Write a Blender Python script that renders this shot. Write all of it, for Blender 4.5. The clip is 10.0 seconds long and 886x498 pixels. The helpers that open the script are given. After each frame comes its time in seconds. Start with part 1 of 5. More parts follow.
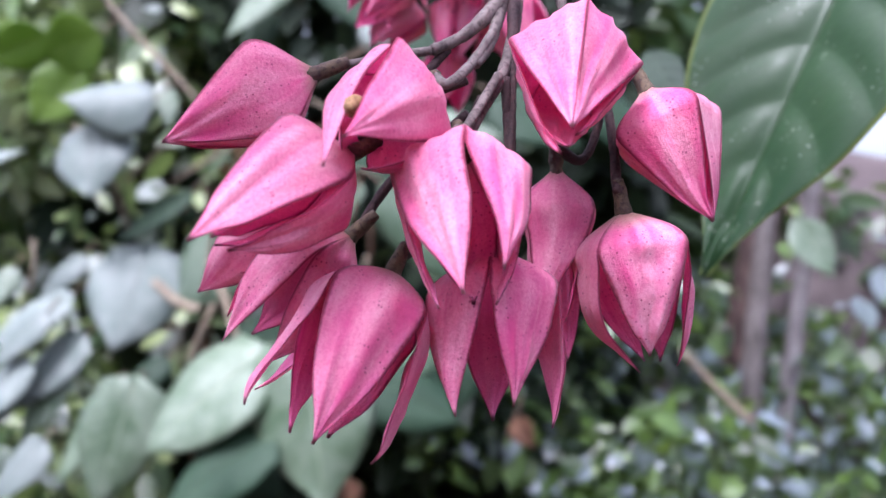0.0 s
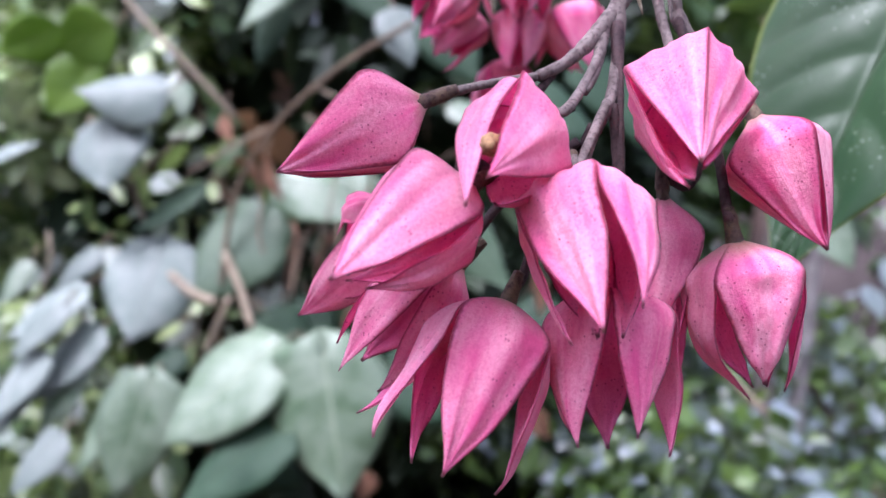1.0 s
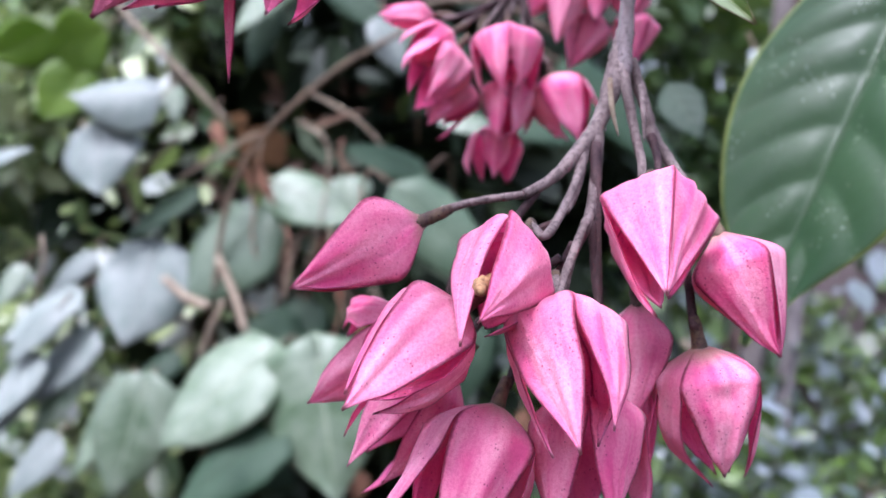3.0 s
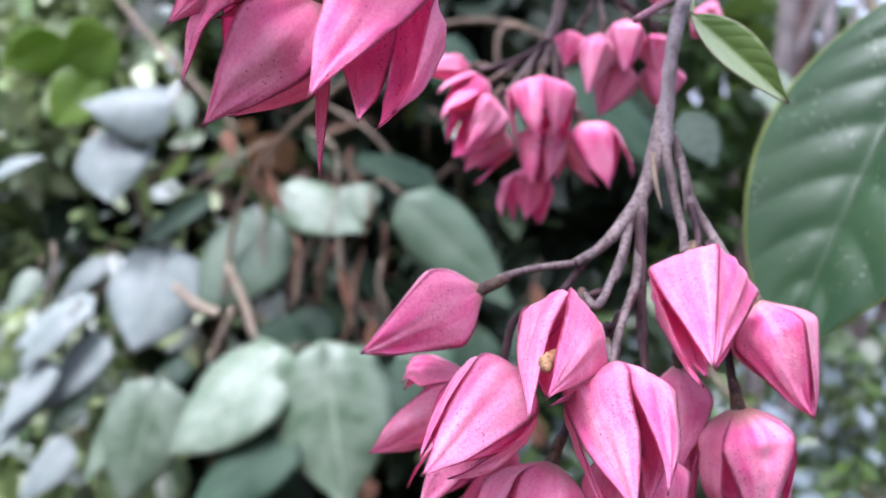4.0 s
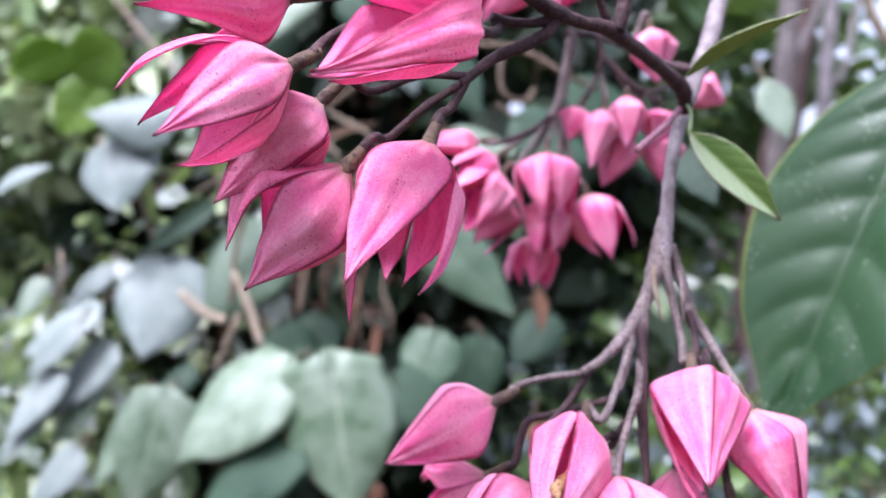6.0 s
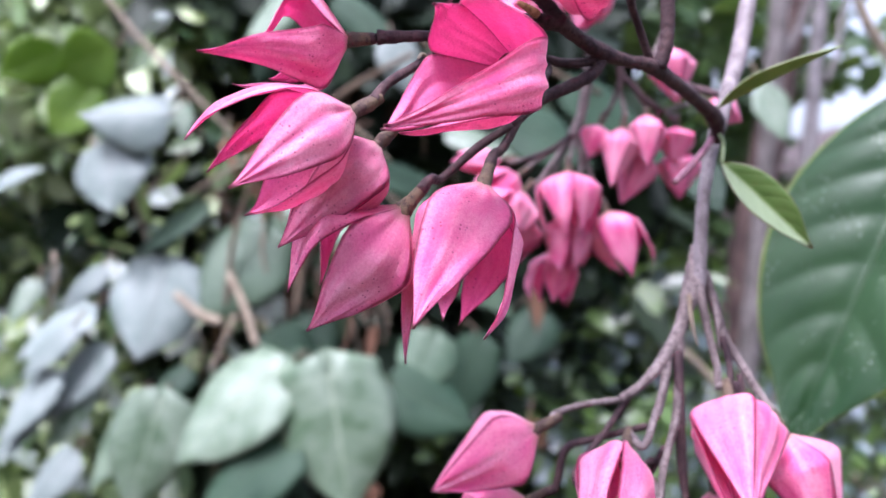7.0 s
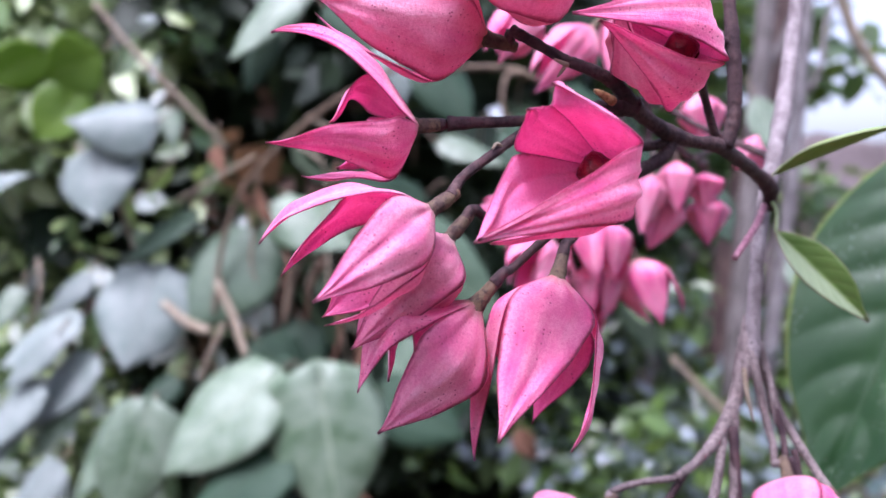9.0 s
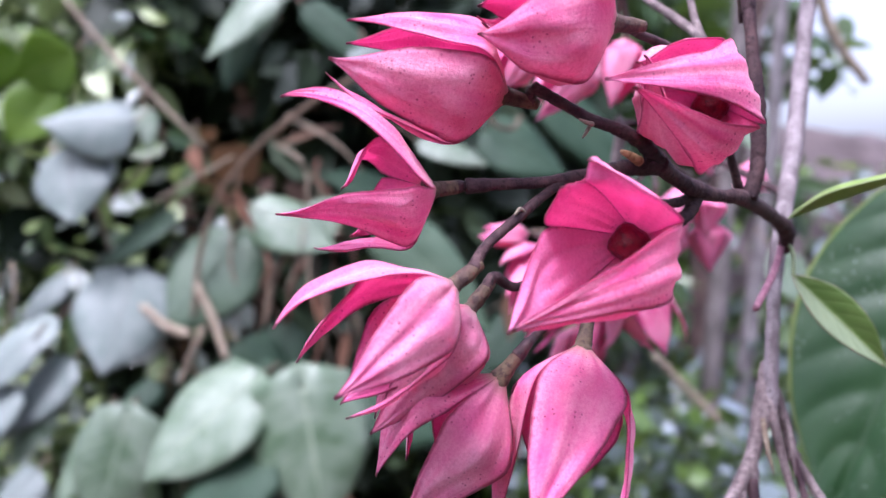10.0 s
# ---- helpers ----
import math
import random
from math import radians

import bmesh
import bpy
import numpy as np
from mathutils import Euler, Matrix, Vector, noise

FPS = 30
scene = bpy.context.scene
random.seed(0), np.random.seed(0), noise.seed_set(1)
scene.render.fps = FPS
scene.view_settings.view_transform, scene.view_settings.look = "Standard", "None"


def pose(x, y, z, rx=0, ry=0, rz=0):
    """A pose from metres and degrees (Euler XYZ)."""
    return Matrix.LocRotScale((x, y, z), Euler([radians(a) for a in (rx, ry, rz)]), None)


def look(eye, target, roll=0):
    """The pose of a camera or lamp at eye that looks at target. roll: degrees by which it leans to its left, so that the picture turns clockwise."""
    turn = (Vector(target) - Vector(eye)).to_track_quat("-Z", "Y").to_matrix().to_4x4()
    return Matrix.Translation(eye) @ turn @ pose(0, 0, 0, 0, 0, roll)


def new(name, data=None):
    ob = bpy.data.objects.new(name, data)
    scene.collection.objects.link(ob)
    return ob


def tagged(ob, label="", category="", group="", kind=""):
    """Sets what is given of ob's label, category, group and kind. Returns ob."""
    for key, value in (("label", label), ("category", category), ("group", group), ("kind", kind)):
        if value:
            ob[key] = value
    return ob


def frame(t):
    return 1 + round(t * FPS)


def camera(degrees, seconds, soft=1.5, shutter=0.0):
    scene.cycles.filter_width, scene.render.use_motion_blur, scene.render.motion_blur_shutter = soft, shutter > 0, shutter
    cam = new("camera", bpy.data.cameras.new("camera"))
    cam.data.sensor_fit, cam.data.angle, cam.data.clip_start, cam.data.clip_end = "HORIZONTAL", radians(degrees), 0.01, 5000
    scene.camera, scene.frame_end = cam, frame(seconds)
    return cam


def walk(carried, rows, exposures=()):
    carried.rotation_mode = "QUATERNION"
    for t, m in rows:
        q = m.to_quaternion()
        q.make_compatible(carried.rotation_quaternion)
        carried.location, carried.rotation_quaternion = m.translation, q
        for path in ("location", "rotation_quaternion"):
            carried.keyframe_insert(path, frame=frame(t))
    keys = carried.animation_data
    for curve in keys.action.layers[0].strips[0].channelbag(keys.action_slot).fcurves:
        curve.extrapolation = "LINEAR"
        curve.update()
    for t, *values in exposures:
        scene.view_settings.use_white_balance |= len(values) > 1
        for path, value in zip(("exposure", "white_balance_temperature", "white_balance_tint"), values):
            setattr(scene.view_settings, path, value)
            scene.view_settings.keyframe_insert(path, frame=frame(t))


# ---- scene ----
cam = camera(58.0, 10.0)
cam.data.dof.use_dof, cam.data.dof.focus_distance, cam.data.dof.aperture_fstop = True, 0.141, 15.0
PATH = [
    (0, (0.00342, 0.00207, 1.30376), (-0.00888, 2.00202, 1.29803), 0.147),
    (0.5, (-0.00677, 0.00104, 1.30751), (-0.02410, 2.00082, 1.28364), -0.030),
    (1, (-0.01582, 0.00148, 1.31102), (-0.04036, 2.00101, 1.27499), 0.018),
    (1.5, (-0.01683, -0.00489, 1.31605), (-0.02347, 1.99479, 1.28078), 0.070),
    (2, (-0.01557, -0.01425, 1.32566), (-0.01128, 1.98527, 1.28231), -0.248),
    (3.5, (-0.01934, -0.01538, 1.33960), (-0.02513, 1.98375, 1.28109), 0.032),
    (4, (-0.02911, -0.02757, 1.34915), (-0.03459, 1.97169, 1.29484), 0.143),
    (4.5, (-0.03310, -0.03402, 1.35691), (-0.02687, 1.96492, 1.29211), 0.079),
    (5, (-0.03228, -0.03600, 1.36337), (-0.02331, 1.96278, 1.29416), -0.224),
    (5.5, (-0.02946, -0.03867, 1.37064), (-0.04169, 1.95969, 1.29066), -0.450),
    (6, (-0.03242, -0.04063, 1.37917), (-0.04247, 1.95785, 1.30177), -0.217),
    (7.5, (-0.05022, -0.04690, 1.39381), (-0.02423, 1.95080, 1.30163), -0.609),
    (8, (-0.05280, -0.05018, 1.40236), (-0.03399, 1.94774, 1.31326), -0.834),
    (8.5, (-0.05824, -0.04288, 1.40438), (-0.01662, 1.95459, 1.31270), -0.622),
    (9, (-0.06262, -0.03697, 1.40590), (0.00101, 1.96002, 1.31661), -0.147),
    (9.5, (-0.06748, -0.03242, 1.41287), (0.02139, 1.96334, 1.31775), -0.387),
    (10, (-0.06971, -0.02775, 1.41966), (0.04855, 1.96577, 1.31068), -0.644),
]
walk(cam, [(t, look(eye, target, roll)) for t, eye, target, roll in PATH], [(0.0, 1.88, 5620.0, 24.0), (2.0, 1.91, 5600.0, 25.0), (3.5, 1.90, 5620.0, 23.5), (4.5, 1.99, 5620.0, 23.0), (5.5, 2.05, 5620.0, 23.0), (7.5, 1.98, 5600.0, 25.0), (8.5, 1.86, 5580.0, 27.5), (10.0, 1.80, 5580.0, 27.5)])

# ---------- world and light: a bright, thinly overcast day ----------
world = bpy.data.worlds.new("overcast_sky")
scene.world = world
world.use_nodes = True
wn, wl = world.node_tree.nodes, world.node_tree.links
sky = wn.new("ShaderNodeTexSky")
sky.sky_type, sky.sun_disc = "NISHITA", False
sky.sun_elevation, sky.sun_rotation = radians(66), radians(217)
sky.air_density, sky.dust_density, sky.ozone_density = 1.0, 6.0, 0.5
veil = wn.new("ShaderNodeHueSaturation")
veil.inputs["Saturation"].default_value = 0.45
wl.new(sky.outputs[0], veil.inputs["Color"])
wl.new(veil.outputs[0], wn["Background"].inputs[0])
wn["Background"].inputs[1].default_value = 0.135

sun = new("sun", bpy.data.lights.new("sun", "SUN"))
sun.data.energy, sun.data.angle, sun.data.color = 1.8, radians(18), (1.0, 0.97, 0.92)
sun.matrix_world = look((-1.2, -1.6, 4.6), (0, 0, 0))


# ---------- node material helpers ----------
class Nodes:
    """Small wrapper to write node materials on few lines."""

    def __init__(self, name):
        self.mat = bpy.data.materials.new(name)
        self.mat.use_nodes = True
        self.n, self.l = self.mat.node_tree.nodes, self.mat.node_tree.links
        self.bsdf = self.n["Principled BSDF"]
        self.out = self.n["Material Output"]

    def put(self, socket, value):
        if isinstance(value, bpy.types.NodeSocket):
            self.l.new(value, socket)
        else:
            socket.default_value = value

    def math(self, op, a, b=0.0, c=0.0):
        m = self.n.new("ShaderNodeMath")
        m.operation = op
        for i, v in enumerate((a, b, c)):
            self.put(m.inputs[i], v)
        return m.outputs[0]

    def coords(self, kind="Object"):
        return self.n.new("ShaderNodeTexCoord").outputs[kind]

    def uv(self):
        s = self.n.new("ShaderNodeSeparateXYZ")
        self.l.new(self.coords("UV"), s.inputs[0])
        return s.outputs[0], s.outputs[1]

    def noise(self, scale, detail=4.0, vec=None, rough=0.55):
        t = self.n.new("ShaderNodeTexNoise")
        t.inputs["Scale"].default_value, t.inputs["Detail"].default_value = scale, detail
        t.inputs["Roughness"].default_value = rough
        self.l.new(vec or self.coords(), t.inputs["Vector"])
        return t.outputs[0]

    def stretch(self, vec, x, y, z):
        m = self.n.new("ShaderNodeMapping")
        m.inputs["Scale"].default_value = (x, y, z)
        self.l.new(vec, m.inputs["Vector"])
        return m.outputs[0]

    def ramp(self, fac, a, b):
        """0 below a, 1 above b."""
        r = self.n.new("ShaderNodeMapRange")
        r.clamp = True
        self.put(r.inputs[0], fac)
        r.inputs[1].default_value, r.inputs[2].default_value = a, b
        return r.outputs[0]

    def mix(self, fac, a, b):
        m = self.n.new("ShaderNodeMix")
        m.data_type = "RGBA"
        self.put(m.inputs[0], fac)
        for s, v in ((m.inputs[6], a), (m.inputs[7], b)):
            self.put(s, v if isinstance(v, bpy.types.NodeSocket) else (*v, 1.0))
        return m.outputs[2]

    def random(self, island=False):
        if island:
            return self.n.new("ShaderNodeNewGeometry").outputs["Random Per Island"]
        return self.n.new("ShaderNodeObjectInfo").outputs["Random"]

    def bump(self, height, strength, distance):
        b = self.n.new("ShaderNodeBump")
        b.inputs["Strength"].default_value, b.inputs["Distance"].default_value = strength, distance
        self.l.new(height, b.inputs["Height"])
        self.l.new(b.outputs[0], self.bsdf.inputs["Normal"])
        return b.outputs[0]

    def finish(self, colour, rough=0.5, spec=0.5, thin=0.0, thin_colour=None, normal=None):
        self.put(self.bsdf.inputs["Base Color"], colour if isinstance(colour, bpy.types.NodeSocket) else (*colour, 1.0))
        self.put(self.bsdf.inputs["Roughness"], rough)
        self.bsdf.inputs["Specular IOR Level"].default_value = spec
        if thin:
            tr = self.n.new("ShaderNodeBsdfTranslucent")
            self.put(tr.inputs[0], thin_colour if thin_colour is not None else colour)
            if normal is not None:
                self.l.new(normal, tr.inputs[1])
            mx = self.n.new("ShaderNodeMixShader")
            mx.inputs[0].default_value = thin
            self.l.new(self.bsdf.outputs[0], mx.inputs[1])
            self.l.new(tr.outputs[0], mx.inputs[2])
            self.l.new(mx.outputs[0], self.out.inputs[0])
        return self.mat


def sepal_material(name, deep_tone, pale_tone, through_tone, thin):
    k = Nodes(name)
    u, v = k.uv()
    uvc = k.coords("UV")
    side = k.math("ABSOLUTE", v)
    soft = k.noise(160.0, 5.0)
    # pale lengthwise streaks over blotchy flanks, and fine veins
    blotch = k.noise(90.0, 3.0)
    own = k.n.new("ShaderNodeVectorMath")
    k.l.new(uvc, own.inputs[0])
    shift = k.n.new("ShaderNodeCombineXYZ")
    k.put(shift.inputs[2], k.math("MULTIPLY", k.random(), 40.0))
    k.l.new(shift.outputs[0], own.inputs[1])
    streaks = k.noise(1.0, 2.0, k.stretch(own.outputs[0], 1.1, 2.1, 1.0))
    fine = k.noise(1.0, 4.0, k.stretch(own.outputs[0], 3.0, 24.0, 1.0))
    grain = k.noise(1700.0, 2.0)
    blend = k.math("ADD", k.math("MULTIPLY", streaks, 0.46), k.math("ADD", k.math("MULTIPLY", fine, 0.05), k.math("MULTIPLY", blotch, 0.49)))
    c = k.mix(k.ramp(blend, 0.375, 0.585), deep_tone, pale_tone)
    c = k.mix(k.math("MULTIPLY", k.ramp(soft, 0.48, 0.70), 0.32), c, deep_tone)
    flank = k.math("MULTIPLY", k.ramp(k.math("MULTIPLY_ADD", blotch, 0.4, side), 0.85, 1.3), 0.55)
    c = k.mix(flank, c, deep_tone)
    c = k.mix(k.math("MULTIPLY", k.ramp(grain, 0.42, 0.70), 0.34), c, (0.50, 0.05, 0.16))
    tiny = k.noise(4600.0, 2.0)
    c = k.mix(k.math("MULTIPLY", k.ramp(tiny, 0.44, 0.66), 0.28), c, (0.55, 0.06, 0.20))
    # a midvein and side veins that fan out towards the tip
    fan = k.math("DIVIDE", v, k.math("MULTIPLY_ADD", u, -0.45, 1.0))
    line = k.math("ABSOLUTE", k.math("SINE", k.math("MULTIPLY_ADD", fan, 7.0, k.math("MULTIPLY", soft, 2.4))))
    c = k.mix(k.math("MULTIPLY", k.ramp(line, 0.16, 0.0), 0.05), c, (0.48, 0.04, 0.14))
    # dark flecks
    dots = k.n.new("ShaderNodeTexVoronoi")
    dots.inputs["Scale"].default_value = 950.0
    k.l.new(k.coords(), dots.inputs["Vector"])
    where = k.ramp(k.noise(110.0, 2.0), 0.45, 0.58)
    fleck = k.math("MULTIPLY", k.ramp(dots.outputs[0], 0.22, 0.12), where)
    c = k.mix(k.math("MULTIPLY", fleck, 0.85), c, (0.20, 0.012, 0.05))
    # darker rim and tip, brown worn edge
    ragged = k.math("MULTIPLY_ADD", k.noise(900.0, 3.0), 0.10, side)
    c = k.mix(k.math("MULTIPLY", k.ramp(ragged, 0.97, 1.03), 0.9), c, (0.17, 0.014, 0.04))
    c = k.mix(k.ramp(u, 0.955, 0.985), c, (0.06, 0.022, 0.014))
    # greenish foot of the calyx
    foot = k.ramp(k.math("MULTIPLY_ADD", soft, 0.12, u), 0.20, 0.08)
    c = k.mix(k.math("MULTIPLY", foot, 0.85), c, (0.33, 0.24, 0.13))
    # each sepal a little lighter or deeper
    hue = k.n.new("ShaderNodeHueSaturation")
    k.put(hue.inputs["Value"], k.math("MULTIPLY_ADD", k.random(), 0.18, 0.92))
    k.put(hue.inputs["Saturation"], k.math("MULTIPLY_ADD", k.random(), 0.12, 0.94))
    k.l.new(c, hue.inputs["Color"])
    c = hue.outputs[0]
    height = k.math("ADD", k.math("MULTIPLY", fine, 0.22), k.math("ADD", k.math("ADD", k.math("MULTIPLY", tiny, 0.2), k.math("MULTIPLY", grain, 0.45)), k.math("MULTIPLY", k.noise(420.0, 4.0), 0.8)))
    nrm = k.bump(height, 0.42, 0.0008)
    k.bsdf.inputs["Sheen Weight"].default_value = 0.35
    k.bsdf.inputs["Sheen Roughness"].default_value = 0.45
    k.bsdf.inputs["Sheen Tint"].default_value = (1.0, 0.88, 0.90, 1.0)
    deep = k.mix(0.6, c, through_tone)
    return k.finish(c, 0.66, 0.2, thin, deep, nrm)


def stem_material(name, base, light, dark, scale=1.0):
    k = Nodes(name)
    obc = k.coords()
    a = k.noise(260.0 * scale, 5.0, k.stretch(obc, 1, 1, 0.35))
    b = k.noise(1100.0 * scale, 4.0)
    c = k.mix(k.ramp(a, 0.35, 0.7), base, light)
    c = k.mix(k.math("MULTIPLY", k.ramp(b, 0.48, 0.68), 0.8), c, dark)
    warts = k.noise(2300.0 * scale, 2.0)
    k.bump(k.math("ADD", a, k.math("ADD", k.math("MULTIPLY", b, 0.8), k.math("MULTIPLY", warts, 0.4))), 0.7, 0.0005 / scale)
    return k.finish(c, 0.72, 0.22)


def leaf_material(name, upper, pale, vein, rough=0.38, veins=7.0, thin=0.18, scale=1.0, specks=0.0, spec=0.5, glow=(0.25, 0.42, 0.05), slant=0.22, rim=None, half=None):
    """Leaf blade: u runs from foot to tip, v from rim to rim."""
    k = Nodes(name)
    u, v = k.uv()
    side = k.math("ABSOLUTE", v)
    obc = k.coords()
    big, small = k.noise(22.0 * scale, 4.0), k.noise(240.0 * scale, 4.0)
    c = k.mix(k.ramp(big, 0.35, 0.7), upper, pale)
    c = k.mix(k.math("MULTIPLY", k.ramp(small, 0.5, 0.72), 0.35), c, pale)
    phase = k.math("MULTIPLY", k.math("SUBTRACT", u, k.math("MULTIPLY", k.math("POWER", side, 1.3), slant)), veins)
    wob = phase
    ribs = k.math("ABSOLUTE", k.math("SINE", k.math("MULTIPLY", wob, math.pi)))
    near = k.math("MAXIMUM", k.math("MULTIPLY", k.ramp(ribs, 0.16, 0.03), 0.4), k.ramp(side, 0.035, 0.012))
    c = k.mix(near, c, vein)
    if half:
        c = k.mix(k.math("MULTIPLY", k.ramp(v, -0.03, 0.03), 0.85), c, half)
    if rim:
        c = k.mix(k.math("MULTIPLY", k.ramp(side, 0.955, 0.985), 0.8), c, rim)
    if specks:
        sp = k.n.new("ShaderNodeTexVoronoi")
        sp.inputs["Scale"].default_value = 420.0 * scale
        k.l.new(obc, sp.inputs["Vector"])
        m = k.math("MULTIPLY", k.ramp(sp.outputs[0], 0.26, 0.15), k.ramp(k.noise(60.0 * scale, 3.0), 0.5, 0.62))
        c = k.mix(k.math("MULTIPLY", m, specks), c, (0.42, 0.46, 0.36))
    hue = k.n.new("ShaderNodeHueSaturation")
    k.put(hue.inputs["Value"], k.math("MULTIPLY_ADD", k.random(), 0.35, 0.82))
    k.l.new(c, hue.inputs["Color"])
    c = hue.outputs[0]
    h = k.math("ADD", k.math("MULTIPLY", ribs, 0.5), k.math("MULTIPLY", small, 0.3))
    nrm = k.bump(h, 0.4, 0.0012 / scale)
    r = k.math("MULTIPLY_ADD", small, 0.25, rough - 0.1)
    return k.finish(c, r, spec, thin, k.mix(0.55, c, glow), nrm)


def foliage_material(name, dark, light, rough=0.45, thin=0.3, glow=(0.3, 0.45, 0.06), spec=0.5, third=None, share=0.3):
    """Many small leaves: the tint changes from leaf to leaf."""
    k = Nodes(name)
    r = k.random(island=True)
    c = k.mix(k.math("POWER", r, 1.8), dark, light)
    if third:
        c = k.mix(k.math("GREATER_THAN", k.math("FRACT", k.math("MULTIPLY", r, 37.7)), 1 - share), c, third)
    c = k.mix(k.math("MULTIPLY", k.ramp(k.noise(3.0, 3.0), 0.45, 0.65), 0.5), c, dark)
    return k.finish(c, rough, spec, thin, k.mix(0.5, c, glow))


def rough_material(name, a, b, scale, rough=0.85, bump=0.6, dist=0.01):
    k = Nodes(name)
    n1, n2 = k.noise(scale, 6.0), k.noise(scale * 7.0, 4.0)
    c = k.mix(k.ramp(n1, 0.35, 0.68), a, b)
    c = k.mix(k.math("MULTIPLY", k.ramp(n2, 0.5, 0.7), 0.5), c, a)
    k.bump(k.math("ADD", n1, k.math("MULTIPLY", n2, 0.5)), bump, dist)
    return k.finish(c, rough, 0.3)


PINK = sepal_material("pink_sepal", (0.74, 0.155, 0.37), (0.93, 0.52, 0.69), (0.95, 0.20, 0.48), 0.50)
PINK_INSIDE = sepal_material("pink_sepal_inside", (0.69, 0.13, 0.36), (0.85, 0.28, 0.52), (0.92, 0.25, 0.51), 0.44)
STEM_GREY = stem_material("grey_brown_stem", (0.080, 0.060, 0.059), (0.215, 0.172, 0.166), (0.045, 0.029, 0.031))
STEM_PALE = stem_material("lavender_grey_stem", (0.095, 0.077, 0.08), (0.24, 0.208, 0.215), (0.07, 0.052, 0.054))
STEM_DARK = stem_material("dark_purple_stem", (0.026, 0.013, 0.017), (0.075, 0.042, 0.042), (0.012, 0.006, 0.009))
FOOT = stem_material("brown_green_receptacle", (0.050, 0.030, 0.028), (0.12, 0.085, 0.05), (0.024, 0.013, 0.014))
STUB = stem_material("pink_stub", (0.17, 0.07, 0.10), (0.28, 0.14, 0.17), (0.10, 0.035, 0.055))
BERRY = stem_material("dark_red_ovary", (0.085, 0.004, 0.009), (0.13, 0.007, 0.014), (0.04, 0.002, 0.005))
BERRY.node_tree.nodes["Principled BSDF"].inputs["Roughness"].default_value = 0.28
DRY_FLORET = stem_material("withered_brown_corolla", (0.20, 0.10, 0.045), (0.36, 0.22, 0.115), (0.10, 0.04, 0.02))
LEAF_BIG = leaf_material("broad_green_leaf", (0.008, 0.032, 0.009), (0.018, 0.048, 0.016), (0.022, 0.052, 0.020), 0.42, 8.0, 0.16, 1.0, 0.35, 0.25, slant=0.17, rim=(0.16, 0.20, 0.05))
LEAF_YOUNG = leaf_material("young_leaf", (0.05, 0.10, 0.016), (0.10, 0.165, 0.038), (0.20, 0.26, 0.10), 0.42, 7.0, 0.2, 2.5, rim=(0.10, 0.04, 0.03), half=(0.20, 0.25, 0.15))
LEAF_FRESH = leaf_material("fresh_green_leaf", (0.12, 0.20, 0.03), (0.19, 0.27, 0.06), (0.14, 0.20, 0.07), 0.42, 7.0, 0.2, 2.5, rim=(0.25, 0.28, 0.16))
LEAF_GREY = leaf_material("grey_green_vine_leaf", (0.038, 0.074, 0.034), (0.14, 0.18, 0.13), (0.20, 0.25, 0.17), 0.44, 5.0, 0.12, 1.0, 0.2, 0.6)
# skylight sheen painted into the pale base colour; also serves one faded leaf
LEAF_PALE = leaf_material("pale_sheen_vine_leaf", (0.084, 0.115, 0.101), (0.155, 0.182, 0.168), (0.152, 0.176, 0.156), 0.56, 5.0, 0.10, 0.9, 0.0, 0.5)
# two darker copies of the vine leaf: half and full shade in the colour
LEAF_HALF_SHADE = leaf_material("half_shade_vine_leaf", (0.028, 0.058, 0.030), (0.07, 0.105, 0.066), (0.085, 0.12, 0.075), 0.52, 5.0, 0.10, 0.8, 0.0, 0.4)
LEAF_SHADE = leaf_material("shade_toned_vine_leaf", (0.008, 0.024, 0.012), (0.022, 0.044, 0.025), (0.03, 0.052, 0.028), 0.58, 5.0, 0.10, 0.6, 0.0, 0.2)
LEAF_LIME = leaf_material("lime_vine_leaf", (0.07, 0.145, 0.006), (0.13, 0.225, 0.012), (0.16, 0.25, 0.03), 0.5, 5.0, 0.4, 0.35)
LEAF_DRY = leaf_material("dry_brown_leaf", (0.075, 0.036, 0.022), (0.17, 0.09, 0.055), (0.06, 0.03, 0.02), 0.8, 6.0, 0.1, 0.5, 0.0, 0.2, (0.4, 0.2, 0.08))
TWIG = stem_material("tan_twig", (0.15, 0.125, 0.088), (0.28, 0.24, 0.18), (0.11, 0.065, 0.045), 0.25)
TWIG_RED = stem_material("red_brown_twig", (0.12, 0.055, 0.036), (0.22, 0.12, 0.08), (0.05, 0.022, 0.016), 0.25)
TWIG_DARK = stem_material("brown_twig", (0.08, 0.058, 0.04), (0.175, 0.13, 0.09), (0.04, 0.024, 0.018), 0.25)
BARK = rough_material("grey_bark", (0.07, 0.061, 0.058), (0.155, 0.137, 0.134), 14.0, 0.85, 0.6, 0.01)
SOIL = rough_material("leaf_litter_soil", (0.03, 0.022, 0.014), (0.085, 0.064, 0.04), 9.0, 0.95, 0.8, 0.03)
# near-black base colour in place of the shade between leaves
SHADE_CORE = rough_material("painted_shade_core", (0.008, 0.008, 0.006), (0.022, 0.02, 0.014), 4.0, 0.95, 0.8, 0.05)
BARK_PALE = rough_material("pale_grey_bark", (0.115, 0.104, 0.104), (0.235, 0.217, 0.219), 14.0, 0.85, 0.6, 0.01)
BARK_BROWN = rough_material("red_brown_bark", (0.035, 0.022, 0.02), (0.10, 0.065, 0.058), 12.0, 0.9, 0.7, 0.012)
EARTH = rough_material("mauve_brown_earth", (0.032, 0.025, 0.024), (0.09, 0.072, 0.073), 3.0, 0.95, 0.8, 0.04)
